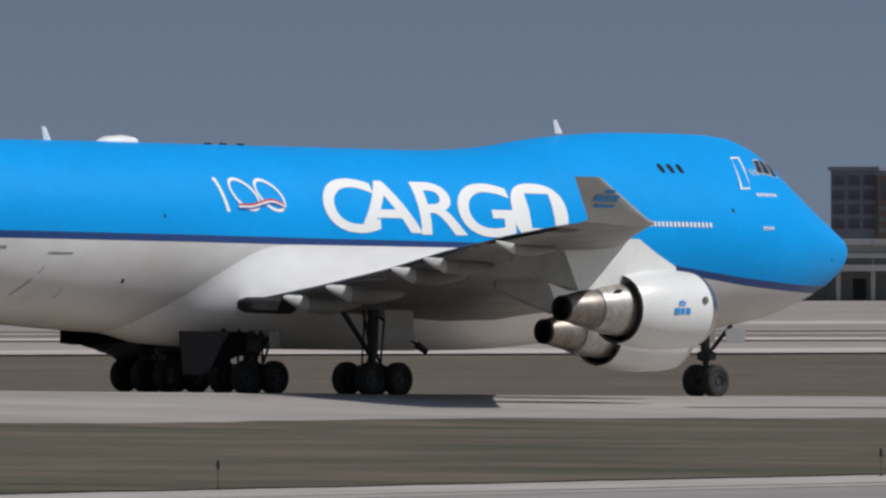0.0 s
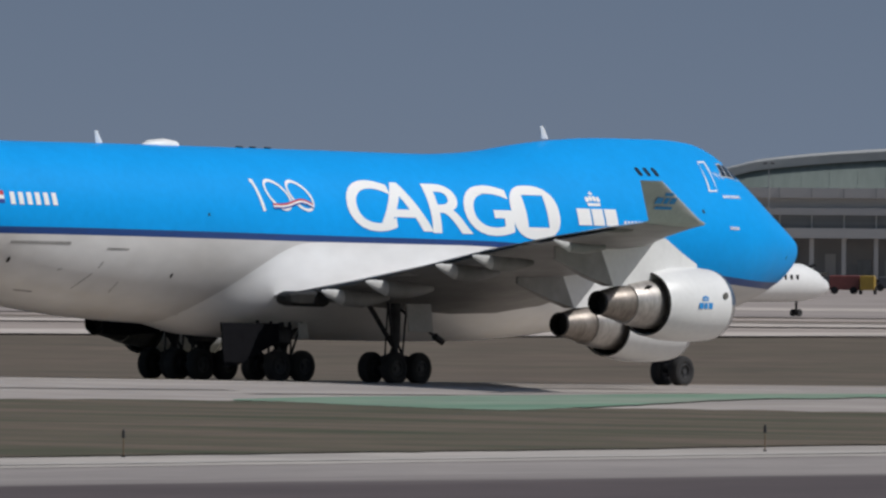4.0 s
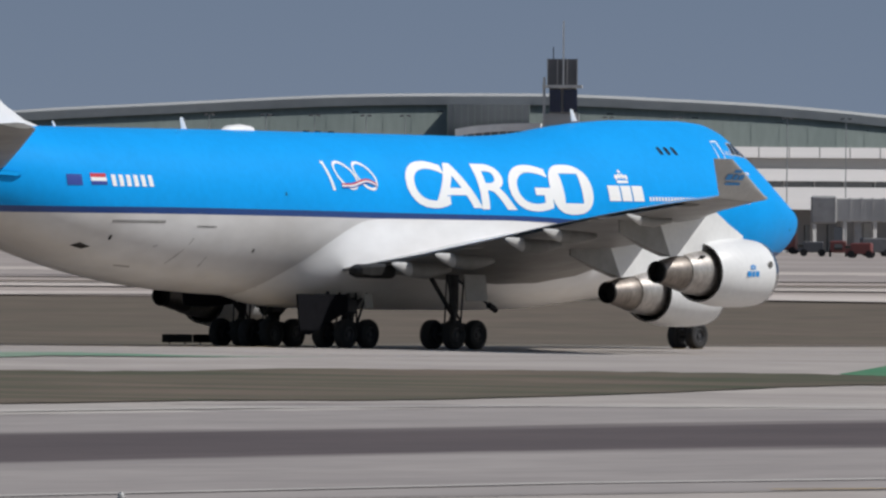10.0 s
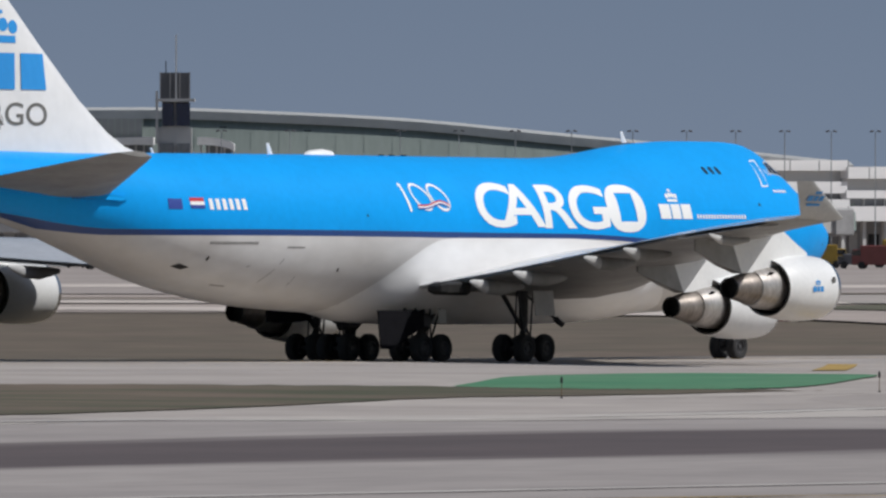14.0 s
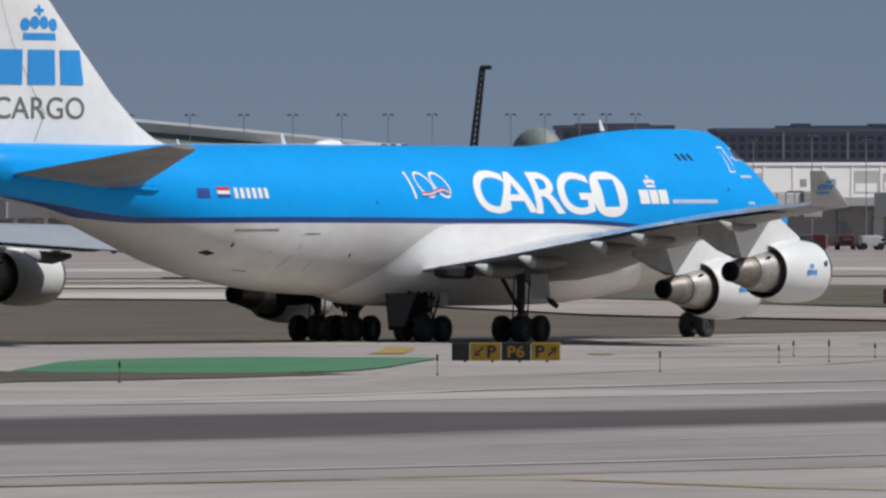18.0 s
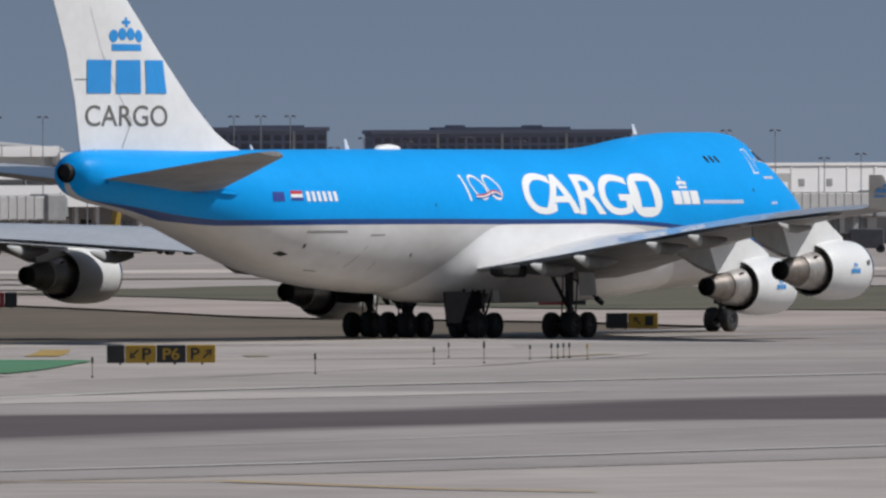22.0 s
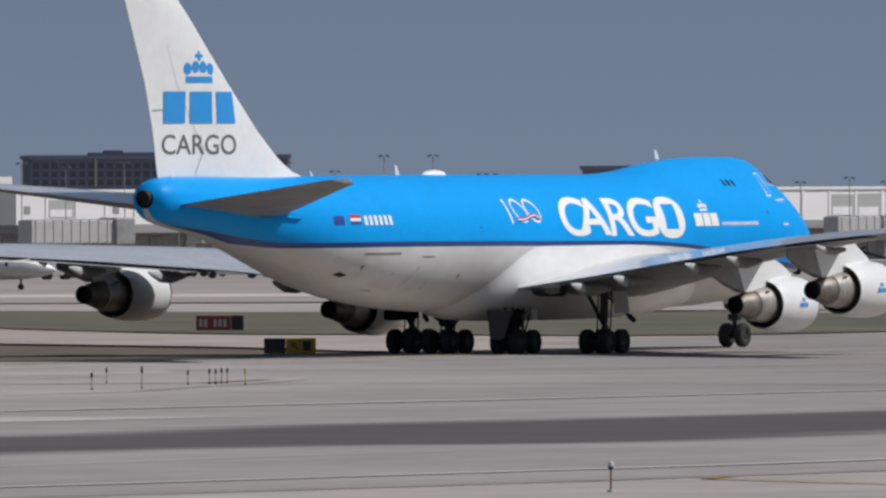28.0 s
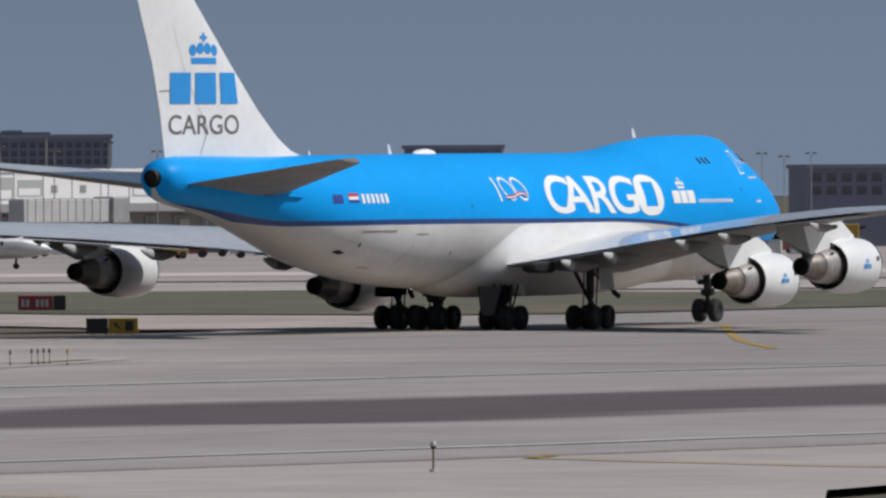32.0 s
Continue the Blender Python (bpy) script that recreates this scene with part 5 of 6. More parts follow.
block(tower, "cab_core", a + 0.2, b - 0.1, zc, zb + 0.15, 0.3, 4, M["palewall"])
for x0, x1 in ((a + 0.25, (a + b) / 2 - 0.15), ((a + b) / 2 + 0.15, b + 0.05)):
    block(tower, "cab_window", x0, x1, zc + 0.15, zb, -0.25, 0.3, M["towerblue"], "dark blue cab glass")
block(tower, "side_post", a - 0.55, a - 0.25, zc - 2, zb + 1.4, -0.3, 0.4, M["palewall"])
block(tower, "mast", (a + b) / 2 + 0.05, (a + b) / 2 + 0.22, zb + 0.4, zd, -0.5, -0.33, M["vehwhite"], "thin white mast")
block(tower, "aerial", a + 0.6, a + 0.72, za, za + 1.4, 0.5, 0.62, M["black"])
block(tower, "lower_shaft", a - 0.3, b + 0.25, 0, zc, 0.2, 4.5, M["palewall"])
for i in range(7):
    z0 = 0.8 + i * (zc - 2.2) / 7
    for x0, x1 in ((a - 0.1, (a + b) / 2 - 0.15), ((a + b) / 2 + 0.15, b + 0.05)):
        block(tower, "shaft_window", x0, x1, z0, z0 + (zc - 2.2) / 7 - 0.5, -0.05, 0.25, M["darkglass"])
pav = thing("terminal_pavilion", "glazed pavilion with a barrel roof beside the tower", "building", far_m(0, R0 + 6))
for x0, x1, sgn in ((*bearing_span(36.21, 35.86, R0), 1), (*bearing_span(35.68, 35.53, R0), -1)):
    zt = height(10.4, 1440)
    bm = bmesh.new()
    skin(bm, [[(x0 + (x1 - x0) * i / 16, d, zt - e - 0.9 * (1 - math.sin(max(0.02, (i / 16 if sgn > 0 else 1 - i / 16)) ** 0.6 * math.pi / 2))) for d, e in ((-1, 0), (10, 0), (10, 0.9), (-1, 0.9))] for i in range(17)], caps=True)
    part("barrel_roof", bm, M["whitewall"], pav, "pale barrel roof", smooth=True)
    block(pav, "glazing", x0 + 1.0, x1 - 0.2, 0.5, zt - 1.0, 0.2, 9, M["darkglass"])
    n = max(3, int((x1 - x0) / 1.0))
    for i in range(n + 1):
        x = x0 + 0.4 + (x1 - x0 - 0.6) * i / n
        block(pav, "frame_post", x - 0.12, x + 0.12, 0.2, zt - 1.0, -0.1, 0.2, M["palewall"])
    for z in (2.6, 5.4, 8.2, 10.6):
        block(pav, "frame_rail", x0 + 0.4, x1 - 0.2, z, z + 0.35, -0.12, 0.2, M["palewall"])


def concourse(name, label, a, b, r, zs, n, paint="palewall", turn=0):
    """A banded concourse: white fascia, recessed window band, second fascia, undercroft with columns and doors."""
    x0, x1 = bearing_span(a, b, r)
    ob = thing(name, label, "building", far_m((x0 + x1) / 2, r, BASE, turn))
    w = (x1 - x0) / 2 / math.cos(radians(turn))
    z0, z1, z2, z3, z4, z5 = zs
    block(ob, "upper_fascia", -w, w, z1, z0, -0.5, 14, M[paint], "pale upper fascia")
    block(ob, "upper_band", -w, w, z2, z1, 0.6, 14, M["palewall"])
    block(ob, "middle_fascia", -w, w, z3, z2, -0.3, 14, M[paint])
    block(ob, "window_band", -w, w, z4, z3, 0.7, 14, M["darkglass"], "dark window band")
    block(ob, "lower_fascia", -w, w, z5, z4, -0.8, 14, M[paint])
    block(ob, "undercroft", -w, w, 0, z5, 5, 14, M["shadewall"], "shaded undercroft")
    step = 2 * w / n
    for i in range(n + 1):
        x = -w + step * i
        block(ob, "column", x - 0.25, x + 0.25, 0, z5, 0.4, 0.9, M["palewall"])
        block(ob, "mullion", x - 0.1, x + 0.1, z4, z3, 0.5, 0.7, M["lightroof"])
        block(ob, "panel_joint", x - 0.05, x + 0.05, z1, z0, -0.54, -0.5, M["shadewall"])
        if i < n:
            y = x + step * random.uniform(0.15, 0.5)
            block(ob, "bay_door", y, y + step * random.uniform(0.25, 0.45), 0.2, z5 * random.uniform(0.55, 0.85), 4.8, 5, random.choice((M["darkglass"], M["palewall"], M["black"], M["lightroof"])))
    return ob


def hs(*zs, frm=1400, r=R0):
    return [height(z, frm, r) for z in zs]


random.seed(11)
concourse("concourse", "low banded airport concourse with white fascias", 38.6, 36.23, R0 - 8, hs(7.6, 6.6, 5.6, 4.9, 3.6, 2.6), 18)
concourse("concourse", "low banded airport concourse with white fascias", 35.47, 33.0, R0 - 6, hs(8.05, 7.0, 5.9, 4.7, 4.1, 1.9), 20, "whitewall", 36)
concourse("concourse", "low banded airport concourse with white fascias", 33.05, 31.8, R0 + 34, hs(7.4, 6.2, 5.0, 4.2, 3.4, 1.9), 14, "whitewall", 38)
x0, x1 = bearing_span(31.9, 27.95, R0 + 43)
gate = thing("gate_building", "long white gate building with small wall openings", "building", far_m((x0 + x1) / 2, R0 + 43, BASE, 42))
w = (x1 - x0) / 2 / math.cos(radians(42))
zt, zm = height(5.75, 1500, R0 + 43), height(2.4, 1500, R0 + 43)
block(gate, "wall_panel_band", -w, w, zm, zt, 0, 18, M["whitewall"], "white panelled upper wall")
block(gate, "parapet", -w - 0.2, w + 0.2, zt, zt + 0.35, -0.2, 18.2, M["whitewall"])
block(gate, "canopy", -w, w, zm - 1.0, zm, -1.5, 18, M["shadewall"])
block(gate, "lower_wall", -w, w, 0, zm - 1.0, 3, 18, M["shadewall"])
for i in range(33):
    x = -w + 2 * w * i / 32
    block(gate, "pilaster", x - 0.22, x + 0.22, zm, zt, -0.1, 0, M["whitewall"])
    if i < 32:
        k = random.random()
        if i % 4 in (1, 2) and k < 0.75:
            # bay is a flat plate; grey stands for the shade of a recess
            block(gate, "wall_bay", x + 0.3, x + 2 * w / 32 - 0.3, zm + 0.3 + k, zt - 0.4 - 0.8 * k, -0.07, 0, M["lightroof"], "flat grey wall bay toned like a recess")
            block(gate, "bay_panel", x + 0.5, x + 2 * w / 32 - 0.8, zm + 0.3 + k, zm + 1.5 + 0.5 * k, -0.1, -0.07, M["whitewall"])
        elif k < 0.6:
            block(gate, "wall_louvre", x + 1.2, x + 2.2, zm + 1.3, zm + 2.2, -0.06, 0, M["shadewall"])
        if k > 0.3:
            block(gate, "gate_window", x + 0.5, x + 2.9, 0.8, zm - 1.5, 2.85, 3, M["darkglass"])
        if k > 0.55:
            block(gate, "gate_door", x + 1.5, x + 3.2, 0.1, zm - 2.0, 2.7, 2.84, M["palewall"])

# blocks and halls behind
def office(name, label, a, b, z1, z0, frm, r, material, cols, rows, wide=0.5, steps=()):
    x0, x1 = bearing_span(a, b, r)
    ob = thing(name, label, "building", far_m((x0 + x1) / 2, r))
    w = (x1 - x0) / 2
    t0, t1 = height(z0, frm, r), height(z1, frm, r)
    block(ob, "wall", -w, w, 0, t1, 0, 20, material)
    block(ob, "cornice", -w - 0.3, w + 0.3, t1 - 0.5, t1, -0.3, 20.3, M["darkblock"])
    for c in range(cols):
        for q in range(rows):
            x = -w + 2 * w * (c + 0.5) / cols
            hh = (t1 - t0 - 0.8) / rows
            z = t0 + hh * q
            block(ob, "window", x - wide * w / cols, x + wide * w / cols, z + 0.15 * hh, z + 0.85 * hh, -0.03, 0, M["dimglass"])
    for c in range(1, cols // 7 + 1):
        x = -w + 2 * w * c * 7 / cols
        block(ob, "pier", x - 0.16, x + 0.16, t0, t1 - 0.5, -0.2, 0, M["lightroof"], "pale pier between bays")
    for f0, f1, hh in steps:
        block(ob, "roof_plant", -w + 2 * w * f0, -w + 2 * w * f1, t1, t1 + 0.45 * hh, 2, 12, M["darkblock"])
    return ob


brick = office("brick_block", "brown brick office block with tall dark windows", 40.89, 40.40, 10.85, 7.4, 1500, 1720, M["brick"], 6, 1, 0.66, ((0.1, 0.9, 0.5),))
bw = at_bearing(40.40, 1720) - at_bearing(40.89, 1720)
for q in range(3):
    for c in range(6):
        x = -bw / 2 + bw * (c + 0.5) / 6
        z = height(4.3, 1500, 1720) + 1.35 * q
        block(brick, "strip_window", x - bw / 15, x + bw / 15, z, z + 0.6, -0.1, 0, M["darkglass"])
office("glass_wing", "dark glazed wing of the brick block", 41.08, 40.892, 11.4, 4.5, 1500, 1722, M["darkblock"], 3, 4, 0.8)
concourse("low_hall", "low white-edged hall with dark glazing", 41.9, 40.2, R0 - 10, hs(3.6, 3.0, 2.1, 1.6, 0.9, 0.2, frm=1500), 12)
concourse("low_hall", "low grey hall with a pale roof box", 40.25, 38.5, R0 + 2, hs(5.2, 4.4, 3.6, 3.0, 2.2, 1.2, frm=1400), 12)
x0, x1 = bearing_span(40.22, 39.95, R0)
pb = thing("roof_box", "white box on the low hall's roof", "building", far_m((x0 + x1) / 2, R0 + 4, BASE + hs(5.2)[0]))
block(pb, "box_wall", (x0 - x1) / 2, (x1 - x0) / 2, 0, hs(6.5)[0] - hs(5.2)[0], 0, 8, M["palewall"])
office("dark_block", "dark stepped building behind the terminal", 39.34, 38.65, 10.0, 6.5, 1550, 1760, M["darkblock"], 8, 2, 0.5, ((0.08, 0.3, 0.7), (0.45, 0.95, 0.6)))
office("hotel_block", "long dark slate block behind the gates", 31.74, 30.69, 9.75, 6.4, 1500, 1760, M["darkblock"], 28, 3, 0.7, ((0.24, 0.77, 0.7), (0.3, 0.36, 1.3), (0.6, 0.66, 1.2)))
office("hotel_block", "dark slate block with a domed neighbour", 32.38, 31.93, 10.1, 7.6, 1500, 1760, M["darkblock"], 10, 2, 0.7, ((0.15, 0.8, 0.5),))
office("dark_block", "low dark flat-roofed block", 29.43, 29.09, 8.4, 6.4, 1500, 1800, M["darkblock"], 7, 1, 0.6)
office("dark_block", "low dark flat-roofed block", 27.84, 27.1, 6.1, 2.6, 1500, 1700, M["darkblock"], 12, 2, 0.7)
x0, x1 = bearing_span(32.59, 32.36, 1740)
dome = thing("domed_hall", "greenish domed hall roof", "building", far_m((x0 + x1) / 2, 1740))
bm = bmesh.new()
rr = (x1 - x0) / 2
hh = height(9.9, 1500, 1740)
skin(bm, [[(rr * math.cos(e) * math.cos(a), rr * math.cos(e) * math.sin(a) + rr, hh - 4 + 4 * math.sin(e)) for a in [2 * math.pi * k / 24 for k in range(24)]] for e in (0, 0.3, 0.6, 0.9, 1.2, 1.5)])
part("dome", bm, M["greyroof"], dome, smooth=True)
block(dome, "drum", -rr, rr, 0, hh - 4, 0.1, 2 * rr, M["darkblock"])


# lamp posts
def lamp(b, z, frm, r, tall=0.0):
    top = height(z, frm, r)
    ob = thing("apron_lamp", "tall steel apron lamp post with a twin head", "lamp post", far_m(at_bearing(b, r), r), group="apron lamp posts")
    bm = bmesh.new()
    rod(bm, (0, 0, 0), (0, 0, top), 0.075, 0.05, 8)
    part("pole", bm, M["steelpost"], ob)
    for s in (-1, 1):
        bm = bmesh.new()
        # heads in lifted grey, not black, with haze in the tone
        box(bm, (s * 0.42, 0, top), (0.5, 0.4, 0.2), Matrix.Rotation(s * 0.2, 3, "Y"), bevel=0.06)
        part("lamp_head", bm, M["towerdark"], ob)
    return ob


for b in (40.21, 40.05, 39.88, 39.7, 39.2, 38.98, 38.75, 38.5, 38.25):
    lamp(b, 9.75, 1300, R0 - 30)
for b in (37.21, 36.98, 36.78, 36.57, 36.41, 35.58, 35.3, 34.85, 34.61, 34.38, 34.15, 33.9, 33.68, 33.48, 33.28, 33.09, 32.91, 32.59, 32.45, 32.31, 32.2, 32.08):
    lamp(b, 10.75, 1350, R0 - 30)
for b in (31.9, 31.78, 31.6, 31.36, 31.14, 30.92, 30.7, 30.5, 30.3, 30.1, 29.9, 29.75, 29.6, 29.0, 28.8, 28.6, 28.4, 28.25, 28.13, 28.03, 27.94, 27.83):
    lamp(b, random.choice((9.2, 8.6, 8.2, 7.7)) if b > 29.9 else random.choice((7.2, 6.9, 6.5)), 1350, R0 - 30)

# crane
crane = thing("mobile_crane", "yellow mobile crane with a dark raised lattice boom", "crane", far_m(at_bearing(32.8, 1600), 1600))
bt, bb = height(16.3, 1500, 1600), 3.0
du = at_bearing(32.705, 1600) - at_bearing(32.8, 1600)
mid = (du * 0.62, 0, bb + (bt - bb) * 0.5)
bm = bmesh.new()
rod(bm, (0, 0, bb), mid, 0.55, 0.5, 4)
part("lower_boom", bm, M["vehyellow"], crane, "yellow lower boom")
bm = bmesh.new()
for dx in (-0.28, 0.28):
    for dy in (-0.28, 0.28):
        rod(bm, (mid[0] + dx, dy, mid[2]), (du + dx * 0.7, dy * 0.7, bt), 0.2, 0.17, 6)
for k in range(14):
    f0, f1 = k / 14, (k + 1) / 14
    p = [(mid[0] + (du - mid[0]) * f, mid[2] + (bt - mid[2]) * f) for f in (f0, f1)]
    rod(bm, (p[0][0] - 0.28, -0.28, p[0][1]), (p[1][0] + 0.28, -0.28, p[1][1]), 0.06, 0.06, 5)
    rod(bm, (p[0][0] + 0.28, 0.28, p[0][1]), (p[1][0] - 0.28, 0.28, p[1][1]), 0.06, 0.06, 5)
part("lattice_boom", bm, M["black"], crane, "dark lattice boom")
bm = bmesh.new()
box(bm, (du + 0.4, 0, bt), (1.3, 0.6, 0.5), bevel=0.1)
part("boom_head", bm, M["black"], crane)
bm = bmesh.new()
box(bm, (0, 0, 1.6), (7, 2.5, 1.2), bevel=0.15)
box(bm, (-0.8, 0, 2.7), (3, 2.4, 1.2), bevel=0.15)
part("carrier", bm, M["vehyellow"], crane, "yellow crane carrier")
for x in (-2.6, -1.2, 1.4, 2.7):
    bm = bmesh.new()
    rod(bm, (x, -1.4, 0.55), (x, 1.4, 0.55), 0.55, 0.55, 14)
    part("axle_wheels", bm, M["rubber"], crane)


# service vehicles on the apron
def vehicle(kind, u, r, turn, col, label):
    ob = thing(kind, label, "vehicle", far_m(u, r, ground_z(*far_xy(u, r)) + 0.08, turn), group="service vehicles")
    spec = {"baggage_tug": (3.2, 1.6, 1.2, 0.9), "van": (5.2, 2.0, 2.2, 1.3), "box_truck": (8.0, 2.4, 3.2, 1.6), "baggage_cart": (3.4, 1.6, 1.6, 0.0), "belt_loader": (7.0, 1.8, 1.3, 1.0)}[kind]
    ln, wd, ht, cab = spec
    bm = bmesh.new()
    box(bm, (0, 0, 0.45 + ht * 0.5), (ln * (0.72 if cab else 1), wd, ht), bevel=0.08)
    part("cargo_body", bm, col, ob)
    if cab:
        bm = bmesh.new()
        box(bm, (ln * 0.42, 0, 0.45 + 0.4 * ht), (ln * 0.26, wd * 0.95, ht * 0.8), bevel=0.15)
        cabp = part("cab", bm, M["vehwhite"] if kind == "box_truck" else col, ob)
        bm = bmesh.new()
        box(bm, (ln * 0.44, 0, 0.45 + 0.62 * ht), (ln * 0.2, wd * 0.97, ht * 0.28))
        part("windows", bm, M["glass"], cabp)
    if kind == "belt_loader":
        bm = bmesh.new()
        box(bm, (0, 0, 2.0), (8.0, 0.9, 0.3), Matrix.Rotation(-0.28, 3, "Y"))
        part("belt", bm, M["black"], ob)
    for x in (-ln * 0.3, ln * 0.33):
        for y in (-wd / 2, wd / 2):
            bm = bmesh.new()
            rod(bm, (x, y - 0.12, 0.42), (x, y + 0.12, 0.42), 0.42, 0.42, 12)
            part("wheel", bm, M["rubber"], ob)
    return ob


random.seed(29)
KINDS = [("baggage_tug", "small baggage tug on the apron"), ("van", "service van parked on the apron"), ("box_truck", "catering box truck on the apron"), ("baggage_cart", "loaded baggage cart on the apron"), ("belt_loader", "belt loader standing on the apron")]
# dark vehicles use the tower grey, lifted from black for haze
COLS = [("vehwhite", "white"), ("vehred", "red"), ("vehyellow", "yellow"), ("towerdark", "dark"), ("towerdark", "dark"), ("vehred", "red"), ("vehwhite", "white")]
for k in range(96):
    b = 38.2 - 10.6 * (k + random.uniform(-0.4, 0.4)) / 96
    r = random.uniform(R0 - 120, R0 - 45)
    kind, lab = KINDS[random.choice((0, 0, 1, 3, 3, 3, 4))]
    cm, cn = random.choice(COLS)
    vehicle(kind, at_bearing(b, r), r, random.choice((0, 180, 12, 170, 90)), M[cm], cn + " " + lab)
vehicle("box_truck", at_bearing(28.12, 1500), 1500, 0, M["vehyellow"], "yellow box truck crossing the apron")
vehicle("box_truck", at_bearing(27.75, 1490), 1490, 180, M["vehyellow"], "yellow box truck on the apron")


# jet bridges
def jet_bridge(b, r, ln, turn):
    ob = thing("jet_bridge", "grey ribbed passenger boarding bridge", "jet bridge", far_m(at_bearing(b, r), r, BASE, turn), group="boarding bridges")
    bm = bmesh.new()
    box(bm, (0, 0, 5.2), (ln, 2.6, 2.7), bevel=0.1)
    tun = part("tunnel", bm, M["palewall"], ob)
    for k in range(int(ln / 1.3)):
        bm = bmesh.new()
        box(bm, (-ln / 2 + 0.7 + 1.3 * k, 0, 5.2), (0.16, 2.75, 2.85))
        part("rib", bm, M["palewall"], tun)
    bm = bmesh.new()
    box(bm, (ln / 2 + 1.4, 0, 5.2), (3, 3.4, 3.2), bevel=0.2)
    part("bridge_cab", bm, M["shadewall"], ob)
    for x in (-ln * 0.3, ln * 0.32):
        bm = bmesh.new()
        box(bm, (x, 0, 2.0), (0.9, 1.6, 4.0), bevel=0.1)
        part("bridge_leg", bm, M["shadewall"], ob)


for b, r, ln, tn in ((36.75, R0 - 22, 16, 0), (36.4, R0 - 30, 13, 180), (35.3, R0 - 50, 15, 10), (34.4, R0 - 46, 14, 180), (33.3, R0 - 44, 14, 38), (32.2, R0 - 44, 15, 40), (31.6, R0 - 46, 12, 34), (30.9, R0 - 40, 14, 40), (29.9, R0 - 34, 13, 36), (28.9, R0 - 30, 14, 40), (28.35, R0 - 30, 10, 36)):
    jet_bridge(b, r, ln, tn)


# other jets: nose towards +x, on the ground at z 0
def jet(name, label, m, length, rad, belly_z, fin_h, paints, rear_engines, span, low_edge=0):
    ob = thing(name, label, "airplane", m)
    up, low, tailc = paints
    bm = bmesh.new()
    secs = [(0, 0.02, 0.3), (0.02, 0.35, 0.15), (0.06, 0.72, 0.03), (0.11, 0.97, 0), (0.16, 1, 0), (0.68, 1, 0), (0.82, 0.72, 0.24), (0.93, 0.36, 0.5), (1.0, 0.08, 0.7)]
    zc = belly_z + rad
    rows = []
    for f, k, lift in secs:
        rows.append([bm.verts.new((length / 2 - f * length, rad * k * math.cos(a), zc - (0.25 * rad if f < 0.1 else 0) * (1 - f / 0.11 if f < 0.11 else 0) + lift * rad * (0 if f < 0.5 else 1) + rad * k * math.sin(a))) for a in [2 * math.pi * i / 28 for i in range(28)]])
    for p, q in zip(rows, rows[1:]):
        for i in range(28):
            fc = bm.faces.new((p[i], p[(i + 1) % 28], q[(i + 1) % 28], q[i]))
            fc.material_index = 0 if low_edge <= i < 14 - low_edge else 1
    part("fuselage", bm, [up, low], ob, smooth=True)
    for s in (-1, 1):
        bm = bmesh.new()
        y1 = span / 2
        skin(bm, [[(length * (0.5 - fl) - c * u, s * y, zw + t * c) for u, t in AERO] for y, fl, c, zw in ((rad * 0.6, 0.40, length * 0.2, belly_z + 0.4 * rad), (y1, 0.62, length * 0.05, belly_z + 0.9 * rad + 0.04 * span))], caps=True)
        part("wing", bm, low, ob, smooth=True)
        bm = bmesh.new()
        skin(bm, [[(length * (0.5 - 0.64) - 0.4 - 0.9 * u, s * y1 + t * 0.9, z) for u, t in AERO] for z in (belly_z + 0.9 * rad + 0.04 * span, belly_z + 0.9 * rad + 0.04 * span + 1.3)], caps=True)
        part("winglet", bm, tailc, ob)
        bm = bmesh.new()
        ey, ez, ex = (rad * 1.6, zc + 0.35 * rad, length * -0.24) if rear_engines else (span * 0.17, belly_z - 0.1 * rad, length * 0.07)
        er = rad * (0.5 if rear_engines else 0.45)
        skin(bm, [[(ex + er * u, s * ey + er * r * math.cos(a), ez + er * r * math.sin(a)) for a in [2 * math.pi * i / 20 for i in range(20)]] for u, r in ((2.2, 0.8), (2.3, 0.92), (1.6, 1.05), (0, 1.0), (-1.0, 0.8))])
        eng = part("engine", bm, paints[2] if rear_engines else up, ob, smooth=True)
        bm = bmesh.new()
        rod(bm, (ex - er * 0.9, s * ey, ez), (ex - er * 2.4, s * ey, ez), er * 0.72, er * 0.45, 16)
        part("nozzle", bm, M["lip"], eng, smooth=True)
        bm = bmesh.new()
        box(bm, (ex, s * ey * (0.75 if rear_engines else 1), ez + (0 if rear_engines else er)), (er * 2.2, rad * 0.9 if rear_engines else 0.2, 0.25 if rear_engines else er * 1.4))
        part("pylon", bm, low, eng)
        bm = bmesh.new()
        zt = (belly_z + 2 * rad + fin_h * 0.97) if rear_engines else zc + 0.7 * rad
        skin(bm, [[(length * -0.5 + o - c * u, s * y, zt + t * c + 0.05 * y) for u, t in AERO] for y, o, c in ((0.05, length * 0.07, length * 0.075), (span * 0.19, length * 0.02, length * 0.04))], caps=True)
        part("tailplane", bm, tailc if rear_engines else low, ob, smooth=True)
    bm = bmesh.new()
    z0, z1 = zc + 0.9 * rad, belly_z + 2 * rad + fin_h
    skin(bm, [[(length * -0.5 + o - c * u, math.copysign(1, t) * abs(t) * c * 0.8 if t else 0, z) for u, t in AERO] for z, o, c in ((z0, length * (0.17 if rear_engines else 0.21), length * (0.14 if rear_engines else 0.19)), (z0 + 0.12 * fin_h, length * (0.15 if rear_engines else 0.17), length * (0.11 if rear_engines else 0.155)), (z1, length * (0.075 if rear_engines else 0.03), length * (0.08 if rear_engines else 0.06)))], caps=True)
    fin2 = part("fin", bm, tailc, ob, smooth=True)
